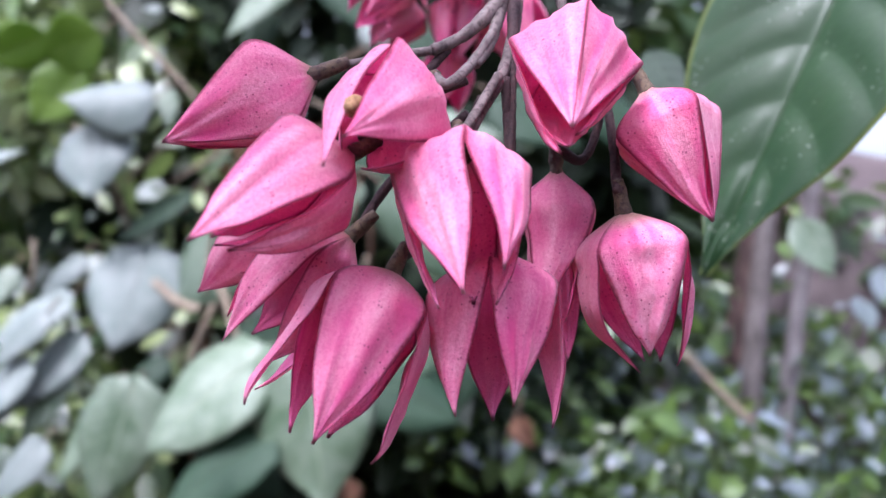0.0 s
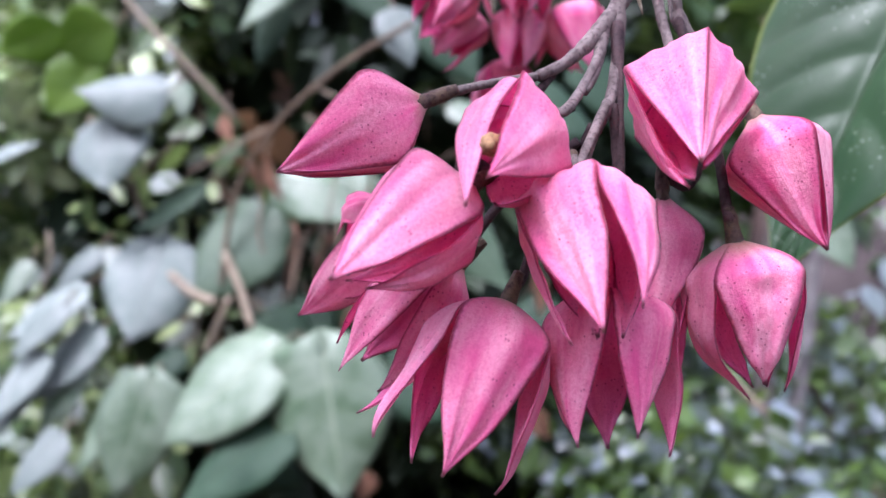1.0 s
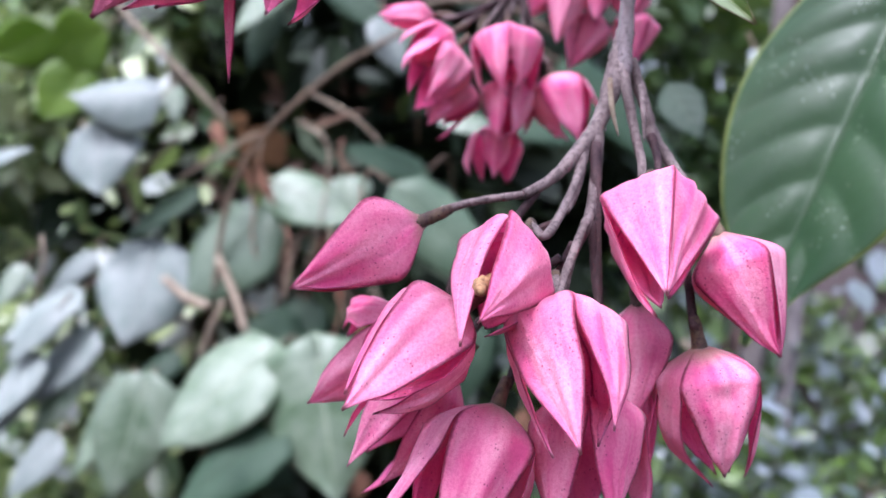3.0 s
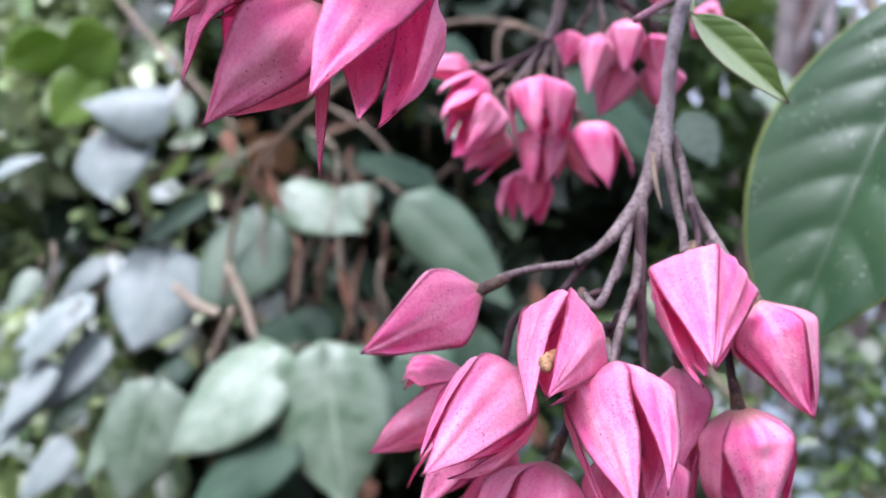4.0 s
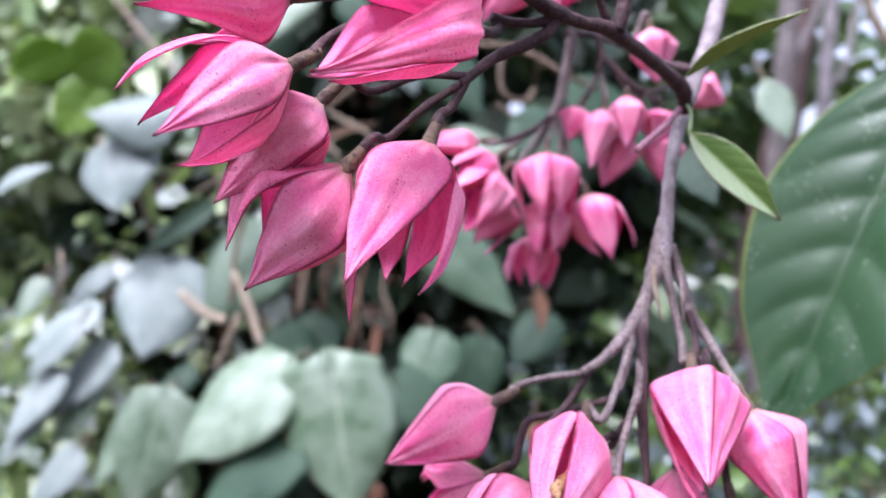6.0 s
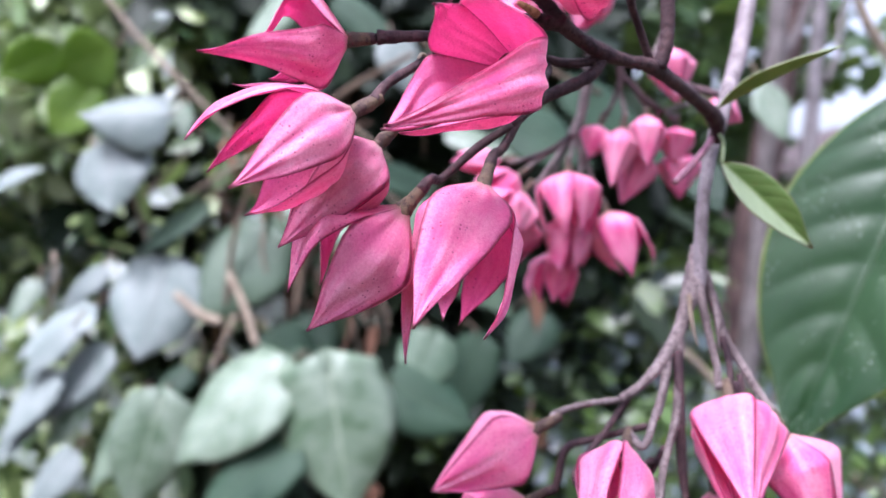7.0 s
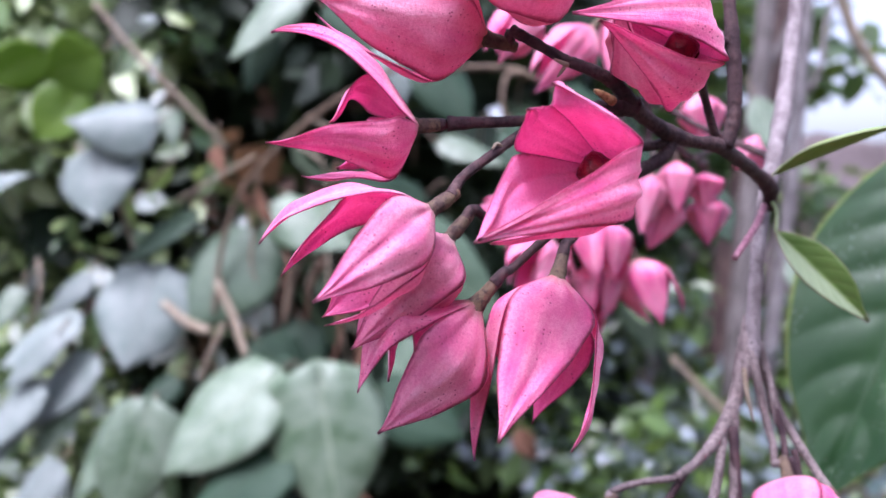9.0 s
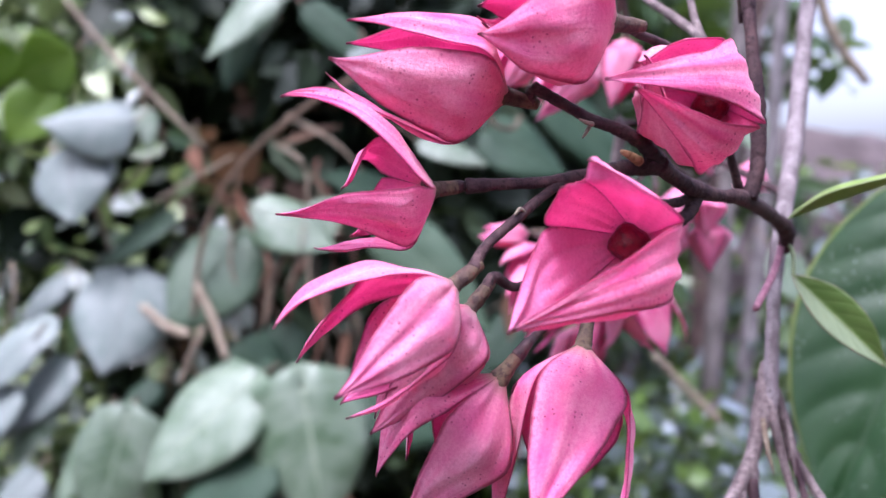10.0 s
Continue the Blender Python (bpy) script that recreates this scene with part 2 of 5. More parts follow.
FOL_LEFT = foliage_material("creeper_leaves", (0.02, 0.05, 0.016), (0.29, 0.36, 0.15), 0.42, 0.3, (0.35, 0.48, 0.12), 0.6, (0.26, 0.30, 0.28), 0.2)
# the third, bluish tint stands in for leaves that mirror the sky
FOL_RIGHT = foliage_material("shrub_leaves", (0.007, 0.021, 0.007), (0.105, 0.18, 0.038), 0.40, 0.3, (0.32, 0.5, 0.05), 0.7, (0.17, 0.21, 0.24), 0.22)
# lit copy of the creeper leaves: sunlight put into a paler colour
FOL_SUN_TINT = foliage_material("sunlight_tinted_leaves", (0.10, 0.17, 0.05), (0.58, 0.65, 0.42), 0.4, 0.35, (0.5, 0.6, 0.2), 0.6)
# sky reflections imitated by a pale blue-grey leaf colour
FOL_SKY_TINT = foliage_material("sky_tinted_leaves", (0.045, 0.075, 0.07), (0.15, 0.20, 0.23), 0.35, 0.1, (0.3, 0.4, 0.2), 0.8)
# inner thicket shade put into the colour, far darker than live foliage
FOL_SHADE = foliage_material("thicket_leaves", (0.005, 0.011, 0.006), (0.022, 0.034, 0.017), 0.55, 0.08, (0.15, 0.22, 0.06), 0.15)
FOL_DRY = foliage_material("dry_leaves", (0.03, 0.017, 0.012), (0.15, 0.095, 0.062), 0.8, 0.15, (0.4, 0.22, 0.1), 0.2)
FOL_CROWN = foliage_material("crown_leaves", (0.02, 0.05, 0.015), (0.06, 0.11, 0.03), 0.45, 0.25)


# ---------- building helpers ----------
def link_mesh(name, bm, material, smooth=True):
    me = bpy.data.meshes.new(name)
    bm.normal_update()
    bm.to_mesh(me)
    bm.free()
    me.materials.append(material)
    if smooth:
        me.polygons.foreach_set("use_smooth", [True] * len(me.polygons))
    return new(name, me)


def part(name, bm, material, parent, label=""):
    ob = link_mesh(name, bm, material)
    ob.parent = parent
    ob.matrix_parent_inverse = Matrix.Translation(-parent.location)
    return tagged(ob, label)


def thing(name, place, label, category, group=""):
    ob = new(name)
    ob.empty_display_size = 0.01
    ob.location = place
    return tagged(ob, label, category, group)


def smooth_line(pts, steps=8):
    """Catmull-Rom line through a few bend points; a 4th number is the radius."""
    p = [np.array(q, float) for q in pts]
    p = [2 * p[0] - p[1]] + p + [2 * p[-1] - p[-2]]
    out = []
    for i in range(1, len(p) - 2):
        for s in range(steps):
            t = s / steps
            a, b, c, d = p[i - 1:i + 3]
            q = 0.5 * (2 * b + (c - a) * t + (2 * a - 5 * b + 4 * c - d) * t * t + (3 * b - a - 3 * c + d) * t ** 3)
            q[3] = b[3] + (c[3] - b[3]) * t
            out.append(q)
    out.append(p[-2])
    return out


def tube(pts, sides=10, steps=8, knobs=0.0, seed=0):
    """A tapered, slightly uneven stalk through bend points (x, y, z, radius)."""
    rng = random.Random(seed)
    line = smooth_line(pts, steps)
    bm = bmesh.new()
    rings, up = [], Vector((0.13, 0.31, 0.94))
    for i, q in enumerate(line):
        a, b = line[max(i - 1, 0)], line[min(i + 1, len(line) - 1)]
        d = Vector(b[:3] - a[:3]).normalized()
        x = up.cross(d)
        x = x.normalized() if x.length > 1e-4 else d.orthogonal().normalized()
        y = d.cross(x)
        up = y if abs(y.dot(up)) > 0.2 else up
        r = q[3] * (1 + knobs * rng.uniform(-1, 1))
        rings.append([bm.verts.new(Vector(q[:3]) + (x * math.cos(k * 2 * math.pi / sides) + y * math.sin(k * 2 * math.pi / sides)) * r * (1 + knobs * 0.6 * rng.uniform(-1, 1))) for k in range(sides)])
    for a, b in zip(rings, rings[1:]):
        for k in range(sides):
            bm.faces.new((a[k], a[(k + 1) % sides], b[(k + 1) % sides], b[k]))
    bm.faces.new(rings[0][::-1])
    bm.faces.new(rings[-1])
    return bm


def sheet(rows, cols, place, thickness, uv_of):
    """A curved blade with real thickness from place(i, j); uv_of gives its foot-to-tip and rim-to-rim coordinates."""
    pts = np.array([[tuple(place(i / rows, 2 * j / cols - 1)) for j in range(cols + 1)] for i in range(rows + 1)])
    along, across = np.gradient(pts, axis=0), np.gradient(pts, axis=1)
    nrm = np.cross(across, along)
    nrm /= np.maximum(np.linalg.norm(nrm, axis=2, keepdims=True), 1e-12)
    bm = bmesh.new()
    layer = bm.loops.layers.uv.new("UVMap")
    top = [[bm.verts.new(q) for q in row] for row in pts]
    low = [[bm.verts.new(q) for q in row] for row in pts - nrm * thickness]

    def quad(verts, marks):
        f = bm.faces.new(verts)
        for loop, (i, j) in zip(f.loops, marks):
            loop[layer].uv = uv_of(i / rows, 2 * j / cols - 1)

    for i in range(rows):
        for j in range(cols):
            c = ((i, j), (i, j + 1), (i + 1, j + 1), (i + 1, j))
            quad([top[p][q] for p, q in c], c)
            quad([low[p][q] for p, q in reversed(c)], c[::-1])
    rim = [(0, j) for j in range(cols)] + [(i, cols) for i in range(rows)] + [(rows, j) for j in range(cols, 0, -1)] + [(i, 0) for i in range(rows, 0, -1)]
    for p, q in zip(rim, rim[1:] + rim[:1]):
        quad((top[q[0]][q[1]], top[p[0]][p[1]], low[p[0]][p[1]], low[q[0]][q[1]]), (q, p, p, q))
    return bm


def smoothstep(a, b, x):
    t = min(max((x - a) / (b - a), 0.0), 1.0)
    return t * t * (3 - 2 * t)


def axis_frame(d):
    d = Vector(d).normalized()
    ref = Vector((0, -1, 0)) if abs(d.y) < 0.92 else Vector((0, 0, 1))
    x = (ref - d * ref.dot(d)).normalized()
    return x, d.cross(x), d


# ---------- the pink flowers ----------
def sepal(length, radius, seams, top, split, end, rng, point=None, bulge=0.0, taper=1.45):
    """One sepal of an inflated five-angled calyx, local axis +z. seams: the angles at which it meets its neighbours; top: height of the shoulder;
    split: where it comes free; end: how wide the mouth stands open; point: where it ends; bulge: how far it arches outwards on the way;
    taper: how full the free lobe is, under 1 for a drawn-out tip."""
    mid, half = radians(sum(seams) / 2), radians((seams[1] - seams[0]) / 2)
    out, across = Vector((math.cos(mid), math.sin(mid), 0)), Vector((-math.sin(mid), math.cos(mid), 0))
    crease = Vector((rng.uniform(0, 50), rng.uniform(0, 50), rng.uniform(0, 50)))
    ph, lean = rng.uniform(0, 20), rng.uniform(-0.10, 0.10)
    closed = split > 0.7

    def shape(u, v):
        r = 0.12 + 0.88 * math.sin(0.5 * math.pi * u / top) ** (0.95 if top < 0.31 else 1.25) if u < top else 1 - (1 - end) * ((u - top) / (1 - top)) ** (1.12 if closed else 1.3)
        r *= radius
        free = smoothstep(split - 0.06, split + 0.14, u)
        t = min(max((u - 0.85 * split) / (1 - 0.85 * split), 0.0), 1.0)
        lobe = 1.18 * radius * math.sin(half) * (1 - t ** taper) * (1 - 0.32 * smoothstep(0.70, 1.0, u))
        h = r * math.sin(half)
        h = max(h * (1 - free) + min(h, lobe) * free, 0.010 * radius)
        keel = 1 + (0.07 if closed else 0.045) * abs(v) ** 6 * smoothstep(0.08, 0.3, u) * (1 - smoothstep(0.8, 1.0, u))
        bow = (0.40 * (1 - math.cos(half)) * r * (1 - free) + 0.26 * h * free) * (1 - v * v)
        wave = 0.085 * noise.noise(Vector((u * 2.6, v * 1.5, 0)) + crease) + 0.06 * noise.noise(Vector((u * 1.6, v * 3.4, 9)) + crease) + 0.022 * noise.noise(Vector((u * 7, v * 6, 0)) + crease)
        wave += 0.03 * noise.noise(Vector((u * 4.5, v * 4.0, 21)) + crease) - 0.03 * abs(noise.noise(Vector((u * 2.6, v * 3.2, 33)) + crease))
        wave += 0.014 * math.sin(v * 3.0 + u * 8.0 + ph) * free - 0.018 * math.exp(-(v / 0.10) ** 2) * smoothstep(0.05, 0.2, u) * (1 - u)
        wave *= radius * (1 - (1 - free) * smoothstep(0.55, 1.0, abs(v))) * smoothstep(0.0, 0.2, u) * (1 - 0.8 * smoothstep(0.8, 1, u))
        frill = (0.05 * noise.noise(Vector((u * 5, v * 1.5, 3)) + crease) + 0.02 * noise.noise(Vector((u * 16, v * 3, 5)) + crease)) * radius * free * (1 - u)
        return out * (r * math.cos(half) * keel + bow + wave) + across * (v * h * keel + frill + radius * lean * free * smoothstep(0.4, 1, u)) + Vector((0, 0, length * u))

    shift = Vector(point) - shape(1.0, 0.0) if point else Vector()

    start = split - 0.15 if 0.4 < split < 0.7 else 0.12

    def place(u, v):
        return shape(u, v) + shift * smoothstep(start, 1.0, u) ** 1.25 + out * (bulge * radius * math.sin(math.pi * smoothstep(0.25, 1.0, u)))

    bm = sheet(30, 14, place, radius * 0.02, lambda u, v: (u, v))
    bm.normal_update()
    for i, f in enumerate(bm.faces):
        f.material_index = i % 2 if i < 2 * 30 * 14 else 0
    return bm


def flower(base, tip, radius, seams, top, split, end, stalk, seed, label, group, inner="", points=(), taper=1.45):
    """A pink calyx with its five sepals, receptacle and stalk; seams: five angles round the axis, 0 towards the path, where the sepals meet;
    stalk: bend points back to the branch; points: sepal, where it ends and how far it arches."""
    rng = random.Random(seed)
    base, tip = Vector(base), Vector(tip)
    x, y, d = axis_frame(tip - base)
    turn = Matrix((x, y, d)).transposed().to_4x4()
    root = thing("flower", base, label, "flower", group)
    length = (tip - base).length
    place = Matrix.Translation(base) @ turn
    back, goals = place.inverted(), {q[0]: q[1:] for q in points}
    for k in range(5):
        goal = goals.get(k)
        a, b = seams[k], seams[(k + 1) % 5] + (360 if k == 4 else 0)
        bm = sepal(length, radius, (a, b), top, split, end, rng, back @ Vector(goal[0]) if goal else None, goal[1] if goal and len(goal) > 1 else 0.0, taper)
        bm.transform(place)
        part("sepal", bm, PINK, root).data.materials.append(PINK_INSIDE)
    r0 = 0.00100
    foot = [(*(base - d * 0.0062), r0 * 1.05), (*(base - d * 0.0038), r0 * 1.30), (*(base - d * 0.0016), max(r0 * 1.45, radius * 0.125)), (*(base - d * 0.0002), radius * 0.15), (*(base + d * 0.0010), radius * 0.19), (*(base + d * 0.0020), radius * 0.215)]
    part("receptacle", tube(foot, 12, 4, 0.05, seed), FOOT, root, "brown-green receptacle")
    if stalk:
        joint = [(*(base - d * 0.0045), r0 * 1.25)] + ([(*(base - d * 0.0075), r0 * 1.05)] if (Vector(stalk[0][0]) - base + d * 0.0075).dot(d) < -0.002 else [])
        pts = joint + [(*p, r0 * rng.uniform(0.85, 1.0)) for p in stalk[0]]
        part("stalk", tube(pts, 10, 8, 0.06, seed + 1), stalk[1], root)
    if inner == "berry":
        bm = bmesh.new()
        bmesh.ops.create_uvsphere(bm, u_segments=16, v_segments=10, radius=radius * 0.30)
        for v in bm.verts:
            lobes = 1 + 0.10 * math.cos(4 * math.atan2(v.co.y, v.co.x))
            v.co.x, v.co.y = v.co.x * lobes, v.co.y * lobes
        bm.transform(place @ Matrix.Translation((0, 0, length * 0.20)))
        part("ovary", bm, BERRY, root, "dark red ovary deep in the cup")
    if inner == "withered":
        pts = [(0, 0, length * 0.2, 0.0008), (0.001, -0.001, length * 0.5, 0.0011), (0.0012, 0.0022, length * 0.80, 0.0017), (0.0022, 0.0030, length * 0.92, 0.0014), (0.0030, 0.0026, length * 0.99, 0.0005)]
        bm = tube(pts, 8, 6, 0.25, seed)
        bm.transform(place)
        part("withered_corolla", bm, DRY_FLORET, root, "shrivelled brown corolla")
    return root


def limb(name, pts, material, parent, label="", knobs=0.10, sides=12):
    return part(name, tube(pts, sides, 10, knobs, len(pts)), material, parent, label)


def stalk_thing(name, pts, material, label, category, group="", knobs=0.06, sides=12):
    ob = link_mesh(name, tube(pts, sides, 10, knobs, len(pts)), material)
    return tagged(ob, label, category, group)


# ---------- leaves ----------
def blade(base, tip, width, face, heart, curl, fold, ribs=0.0, cup=0.22, drip=0.12, rows=20, cols=12, thick=0.0006, seed=0):
    """Leaf blade from foot to tip; face: the way its upper side looks; heart: lobes at the foot; curl: droop of the tip; fold: closing along the midrib."""
    rng = random.Random(seed)
    base, tip = Vector(base), Vector(tip)
    d = (tip - base)
    ln = d.length
    d.normalize()
    n = Vector(face)
    n = (n - d * n.dot(d)).normalized()
    s = d.cross(n)
    ph = rng.uniform(0, 9)

    def place(u, v):
        t = u
        peak = 0.30 if heart else 0.42
        w = math.sin(0.5 * math.pi * t / peak) ** 0.75 if t < peak else 1 - ((t - peak) / (1 - peak)) ** 1.75
        w *= 1 - drip * smoothstep(0.72, 0.98, t) * 2.2
        w = max(w, 0.003) * width / 2
        lobe = heart * abs(v) ** 1.5 * smoothstep(0.45, 0.0, t) * width * 0.35
        if heart:
            w = max(w, width * 0.42 * smoothstep(0.0, 0.10, t)) if t < 0.2 else w
        h = -curl * ln * t * t + fold * abs(v) * w + ribs * ln * 0.022 * abs(math.sin(math.pi * 8.0 * (t - 0.17 * abs(v) ** 1.3))) ** 0.5 * min(1, 6 * abs(v)) * (1 - abs(v) ** 4)
        h += 0.03 * width * math.sin(5 * t + 2.2 * v + ph) * abs(v) - cup * v * v * w + 0.012 * width * math.sin(13 * t + ph) * v * v
        return base + d * (t * ln - lobe) + s * (v * w * (1 - 0.12 * fold)) + n * h

    rib = [(*(place(t, 0) + n * thick * 0.3), max(width * 0.011 * (1 - 0.8 * t), 0.0002)) for t in (0.0, 0.2, 0.4, 0.6, 0.8, 0.97)]
    return sheet(rows, cols, place, thick, lambda u, v: (u, v)), rib


def leaf(base, tip, width, face, material, label, heart=0.0, curl=0.05, fold=0.15, petiole=None, group="", ribs=0.0, seed=0, drip=0.12, name="leaf", thick=0.0006, stem=None, pr=0.0012, detail=20):
    root = thing(name, base, label, "leaf", group)
    bm, rib = blade(base, tip, width, face, heart, curl, fold, ribs, 0.32 if heart else 0.1, drip, detail, 12 if detail < 40 else 32, thick, seed)
    face_part = part("blade", bm, material, root)
    part("midrib", tube(rib, 6, 5, 0.02, seed), material, face_part)
    if petiole:
        part("petiole", tube([(*base, pr)] + [(*p, pr * 1.1) for p in petiole], 8, 6, 0.04, seed), stem or TWIG_DARK, root)
    return root


def foliage(name, count, region, size, material, label, category, seed, up=0.4, parent=None):
    """One mesh of many small folded leaves scattered by region(rng), which gives a place."""
    rng = random.Random(seed)
    verts, faces = [], []
    for _ in range(count):
        p = Vector(region(rng))
        n = Vector((rng.gauss(0, 0.6), rng.gauss(-0.5, 0.6), rng.gauss(up, 0.6))).normalized()
        d = Vector((rng.gauss(0, 0.7), rng.gauss(0, 0.6), rng.gauss(-0.6, 0.6)))
        d = (d - n * d.dot(n)).normalized()
        s = d.cross(n)
        ln = size * rng.choice((0.55, 0.8, 1.0, 1.2, 1.7)) * rng.uniform(0.8, 1.2)
        w = ln * rng.uniform(0.20, 0.38)
        k = len(verts)
        b = ln * rng.uniform(-0.05, 0.15)
        for a, c, h in ((0, 0, 0), (0.28, 0.85, 0.12), (0.28, -0.85, 0.12), (0.62, 0.78, 0.10), (0.62, -0.78, 0.10), (0.32, 0, 0), (0.64, 0, 0), (1.0, 0, -0.1)):
            verts.append(p + d * (a * ln) + s * (c * w) + n * (h * w - b * a * a))
        faces += [(k, k + 5, k + 1), (k, k + 2, k + 5), (k + 5, k + 6, k + 3, k + 1), (k + 5, k + 2, k + 4, k + 6), (k + 6, k + 7, k + 3), (k + 6, k + 4, k + 7)]
    me = bpy.data.meshes.new(name)
    me.from_pydata([tuple(v) for v in verts], [], faces)
    me.materials.append(material)
    ob = new(name, me)
    if parent:
        ob.parent = parent
        ob.matrix_parent_inverse = Matrix.Translation(-parent.location)
        return ob
    return tagged(ob, label, category, kind="stuff")


# ---------- ground and the shaded thicket ----------
def ground_sheet():
    bm = bmesh.new()
    bmesh.ops.create_grid(bm, x_segments=60, y_segments=60, size=1.0)
    for v in bm.verts:
        r = max(abs(v.co.x), abs(v.co.y))
        k = 6.0 * r + 900.0 * r ** 6
        v.co.x, v.co.y = v.co.x / max(r, 1e-6) * k, v.co.y / max(r, 1e-6) * k
        if k < 60:
            v.co.z = 0.05 * noise.noise(v.co * 0.7) - 0.05
    return tagged(link_mesh("ground", bm, SOIL), "dark soil strewn with leaf litter under the shrubs", "ground", kind="structure")


ground_sheet()
HANGING, UPPER, BEHIND = "flowers of the hanging cluster", "flowers of the upper cluster", "flowers of the cluster behind"

# ---------- the hanging cluster ----------
vine = thing("flowering_vine", (0.0295, 0.1710, 1.4087), "woody climbing vine hanging with clusters of pink flowers", "vine")
back_vine = thing("flowering_vine", (0.0156, 0.2800, 1.4557), "dark thin hanging shoot of the vine bearing a small pink cluster", "vine")
limb("stem", [(0.0727, 0.2360, 1.5148, 0.00252), (0.0619, 0.2220, 1.4834, 0.00238), (0.0499, 0.2058, 1.4412, 0.00259), (0.0368, 0.1860, 1.4161, 0.00239), (0.0296, 0.1755, 1.4018, 0.00189), (0.0253, 0.1680, 1.3870, 0.00165), (0.0235, 0.1650, 1.3672, 0.00200)], STEM_PALE, vine, "lavender-grey woody main stem", 0.07, 12)
limb("branch", [(0.0247, 0.1685, 1.3787, 0.00215), (0.0220, 0.1660, 1.3682, 0.00255), (0.0177, 0.1620, 1.3577, 0.00180), (0.0116, 0.1580, 1.3495, 0.00163), (0.0060, 0.1560, 1.3442, 0.00121), (0.0003, 0.1540, 1.3410, 0.00106)], STEM_GREY, vine, "", 0.07, 12)
limb("branch", [(0.0231, 0.1650, 1.3703, 0.00141), (0.0253, 0.1610, 1.3547, 0.00103), (0.0260, 0.1580, 1.3482, 0.00095), (0.0257, 0.1560, 1.3431, 0.00094)], STEM_GREY, vine, "", 0.07, 12)
limb("branch", [(0.0254, 0.1670, 1.3719, 0.00156), (0.0292, 0.1670, 1.3606, 0.00128), (0.0308, 0.1670, 1.3546, 0.00163), (0.0349, 0.1650, 1.3476, 0.00120), (0.0386, 0.1600, 1.3398, 0.00110), (0.0405, 0.1560, 1.3361, 0.00094)], STEM_GREY, vine, "", 0.07, 12)
limb("branch", [(0.0301, 0.1660, 1.3549, 0.00113), (0.0309, 0.1630, 1.3486, 0.00084), (0.0296, 0.1580, 1.3434, 0.00081)], STEM_DARK, vine, "", 0.07, 12)
limb("branch", [(0.0142, 0.1600, 1.3529, 0.00151), (0.0115, 0.1550, 1.3429, 0.00107), (0.0085, 0.1500, 1.3374, 0.00091)], STEM_GREY, vine, "", 0.07, 12)
limb("branch", [(0.0169, 0.1610, 1.3570, 0.00165), (0.0163, 0.1580, 1.3468, 0.00122), (0.0132, 0.1510, 1.3353, 0.00105), (0.0094, 0.1470, 1.3280, 0.00090), (0.0062, 0.1380, 1.3209, 0.00073)], STEM_GREY, vine, "", 0.07, 12)
limb("branch", [(0.0163, 0.1590, 1.3522, 0.00136), (0.0153, 0.1520, 1.3335, 0.00092), (0.0148, 0.1470, 1.3157, 0.00083)], STEM_DARK, vine, "", 0.07, 12)
limb("stipule", [(0.0268, 0.1630, 1.3654, 0.00063), (0.0268, 0.1600, 1.3591, 0.00062), (0.0265, 0.1580, 1.3525, 0.00016)], STEM_GREY, vine, "small pointed brown stipule", 0.07, 12)
limb("stipule", [(0.0197, 0.1610, 1.3666, 0.00062), (0.0196, 0.1580, 1.3597, 0.00061), (0.0208, 0.1570, 1.3536, 0.00016)], TWIG, vine, "small dried brown stipule", 0.07, 12)
flower((-0.02064, 0.149, 1.3356), (-0.04566, 0.144, 1.32494), 0.00939, (-64, 60, 128, 190, 245), 0.36, 0.86, 0.00, ([(-0.0160, 0.1530, 1.3379), (-0.0093, 0.1545, 1.3397), (0.0003, 0.1540, 1.3410)], STEM_GREY), 1, "Closed pink papery calyx hanging from a thin stalk", HANGING, points=((0, (-0.04711, 0.143, 1.32209)), (1, (-0.04711, 0.143, 1.32209)), (2, (-0.04711, 0.143, 1.32209)), (3, (-0.04711, 0.143, 1.32209)), (4, (-0.04711, 0.143, 1.32209)), ))
flower((-0.00071, 0.143, 1.33253), (-0.01001, 0.117, 1.31974), 0.01013, (-92, 34, 98, 170, 228), 0.40, 0.10, 0.28, ([(0.0034, 0.1430, 1.3325), (0.0081, 0.1500, 1.3381), (0.0130, 0.1570, 1.3468)], STEM_GREY), 2, "Open pink calyx facing outwards with a withered brown corolla inside", HANGING, inner="withered", points=((0, (-0.01112, 0.1125, 1.31895)), (1, (-0.01417, 0.1135, 1.31514), 0.10), (2, (-0.01323, 0.124, 1.31553)), (3, (-0.00932, 0.128, 1.31593)), (4, (-0.00956, 0.122, 1.31535)), ))
flower((0.02643, 0.15, 1.34172), (0.02264, 0.1265, 1.32269), 0.01136, (2, 80, 150, 212, 283), 0.30, 0.74, 0.00, ([(0.0253, 0.1560, 1.3435)], STEM_GREY), 3, "Closed pink papery calyx hanging from a thin stalk", HANGING, points=((0, (0.02248, 0.1255, 1.32219)), (1, (0.02072, 0.1265, 1.3183)), (2, (0.02241, 0.129, 1.31949)), (3, (0.02358, 0.128, 1.32132)), (4, (0.02266, 0.1255, 1.32219)), ))
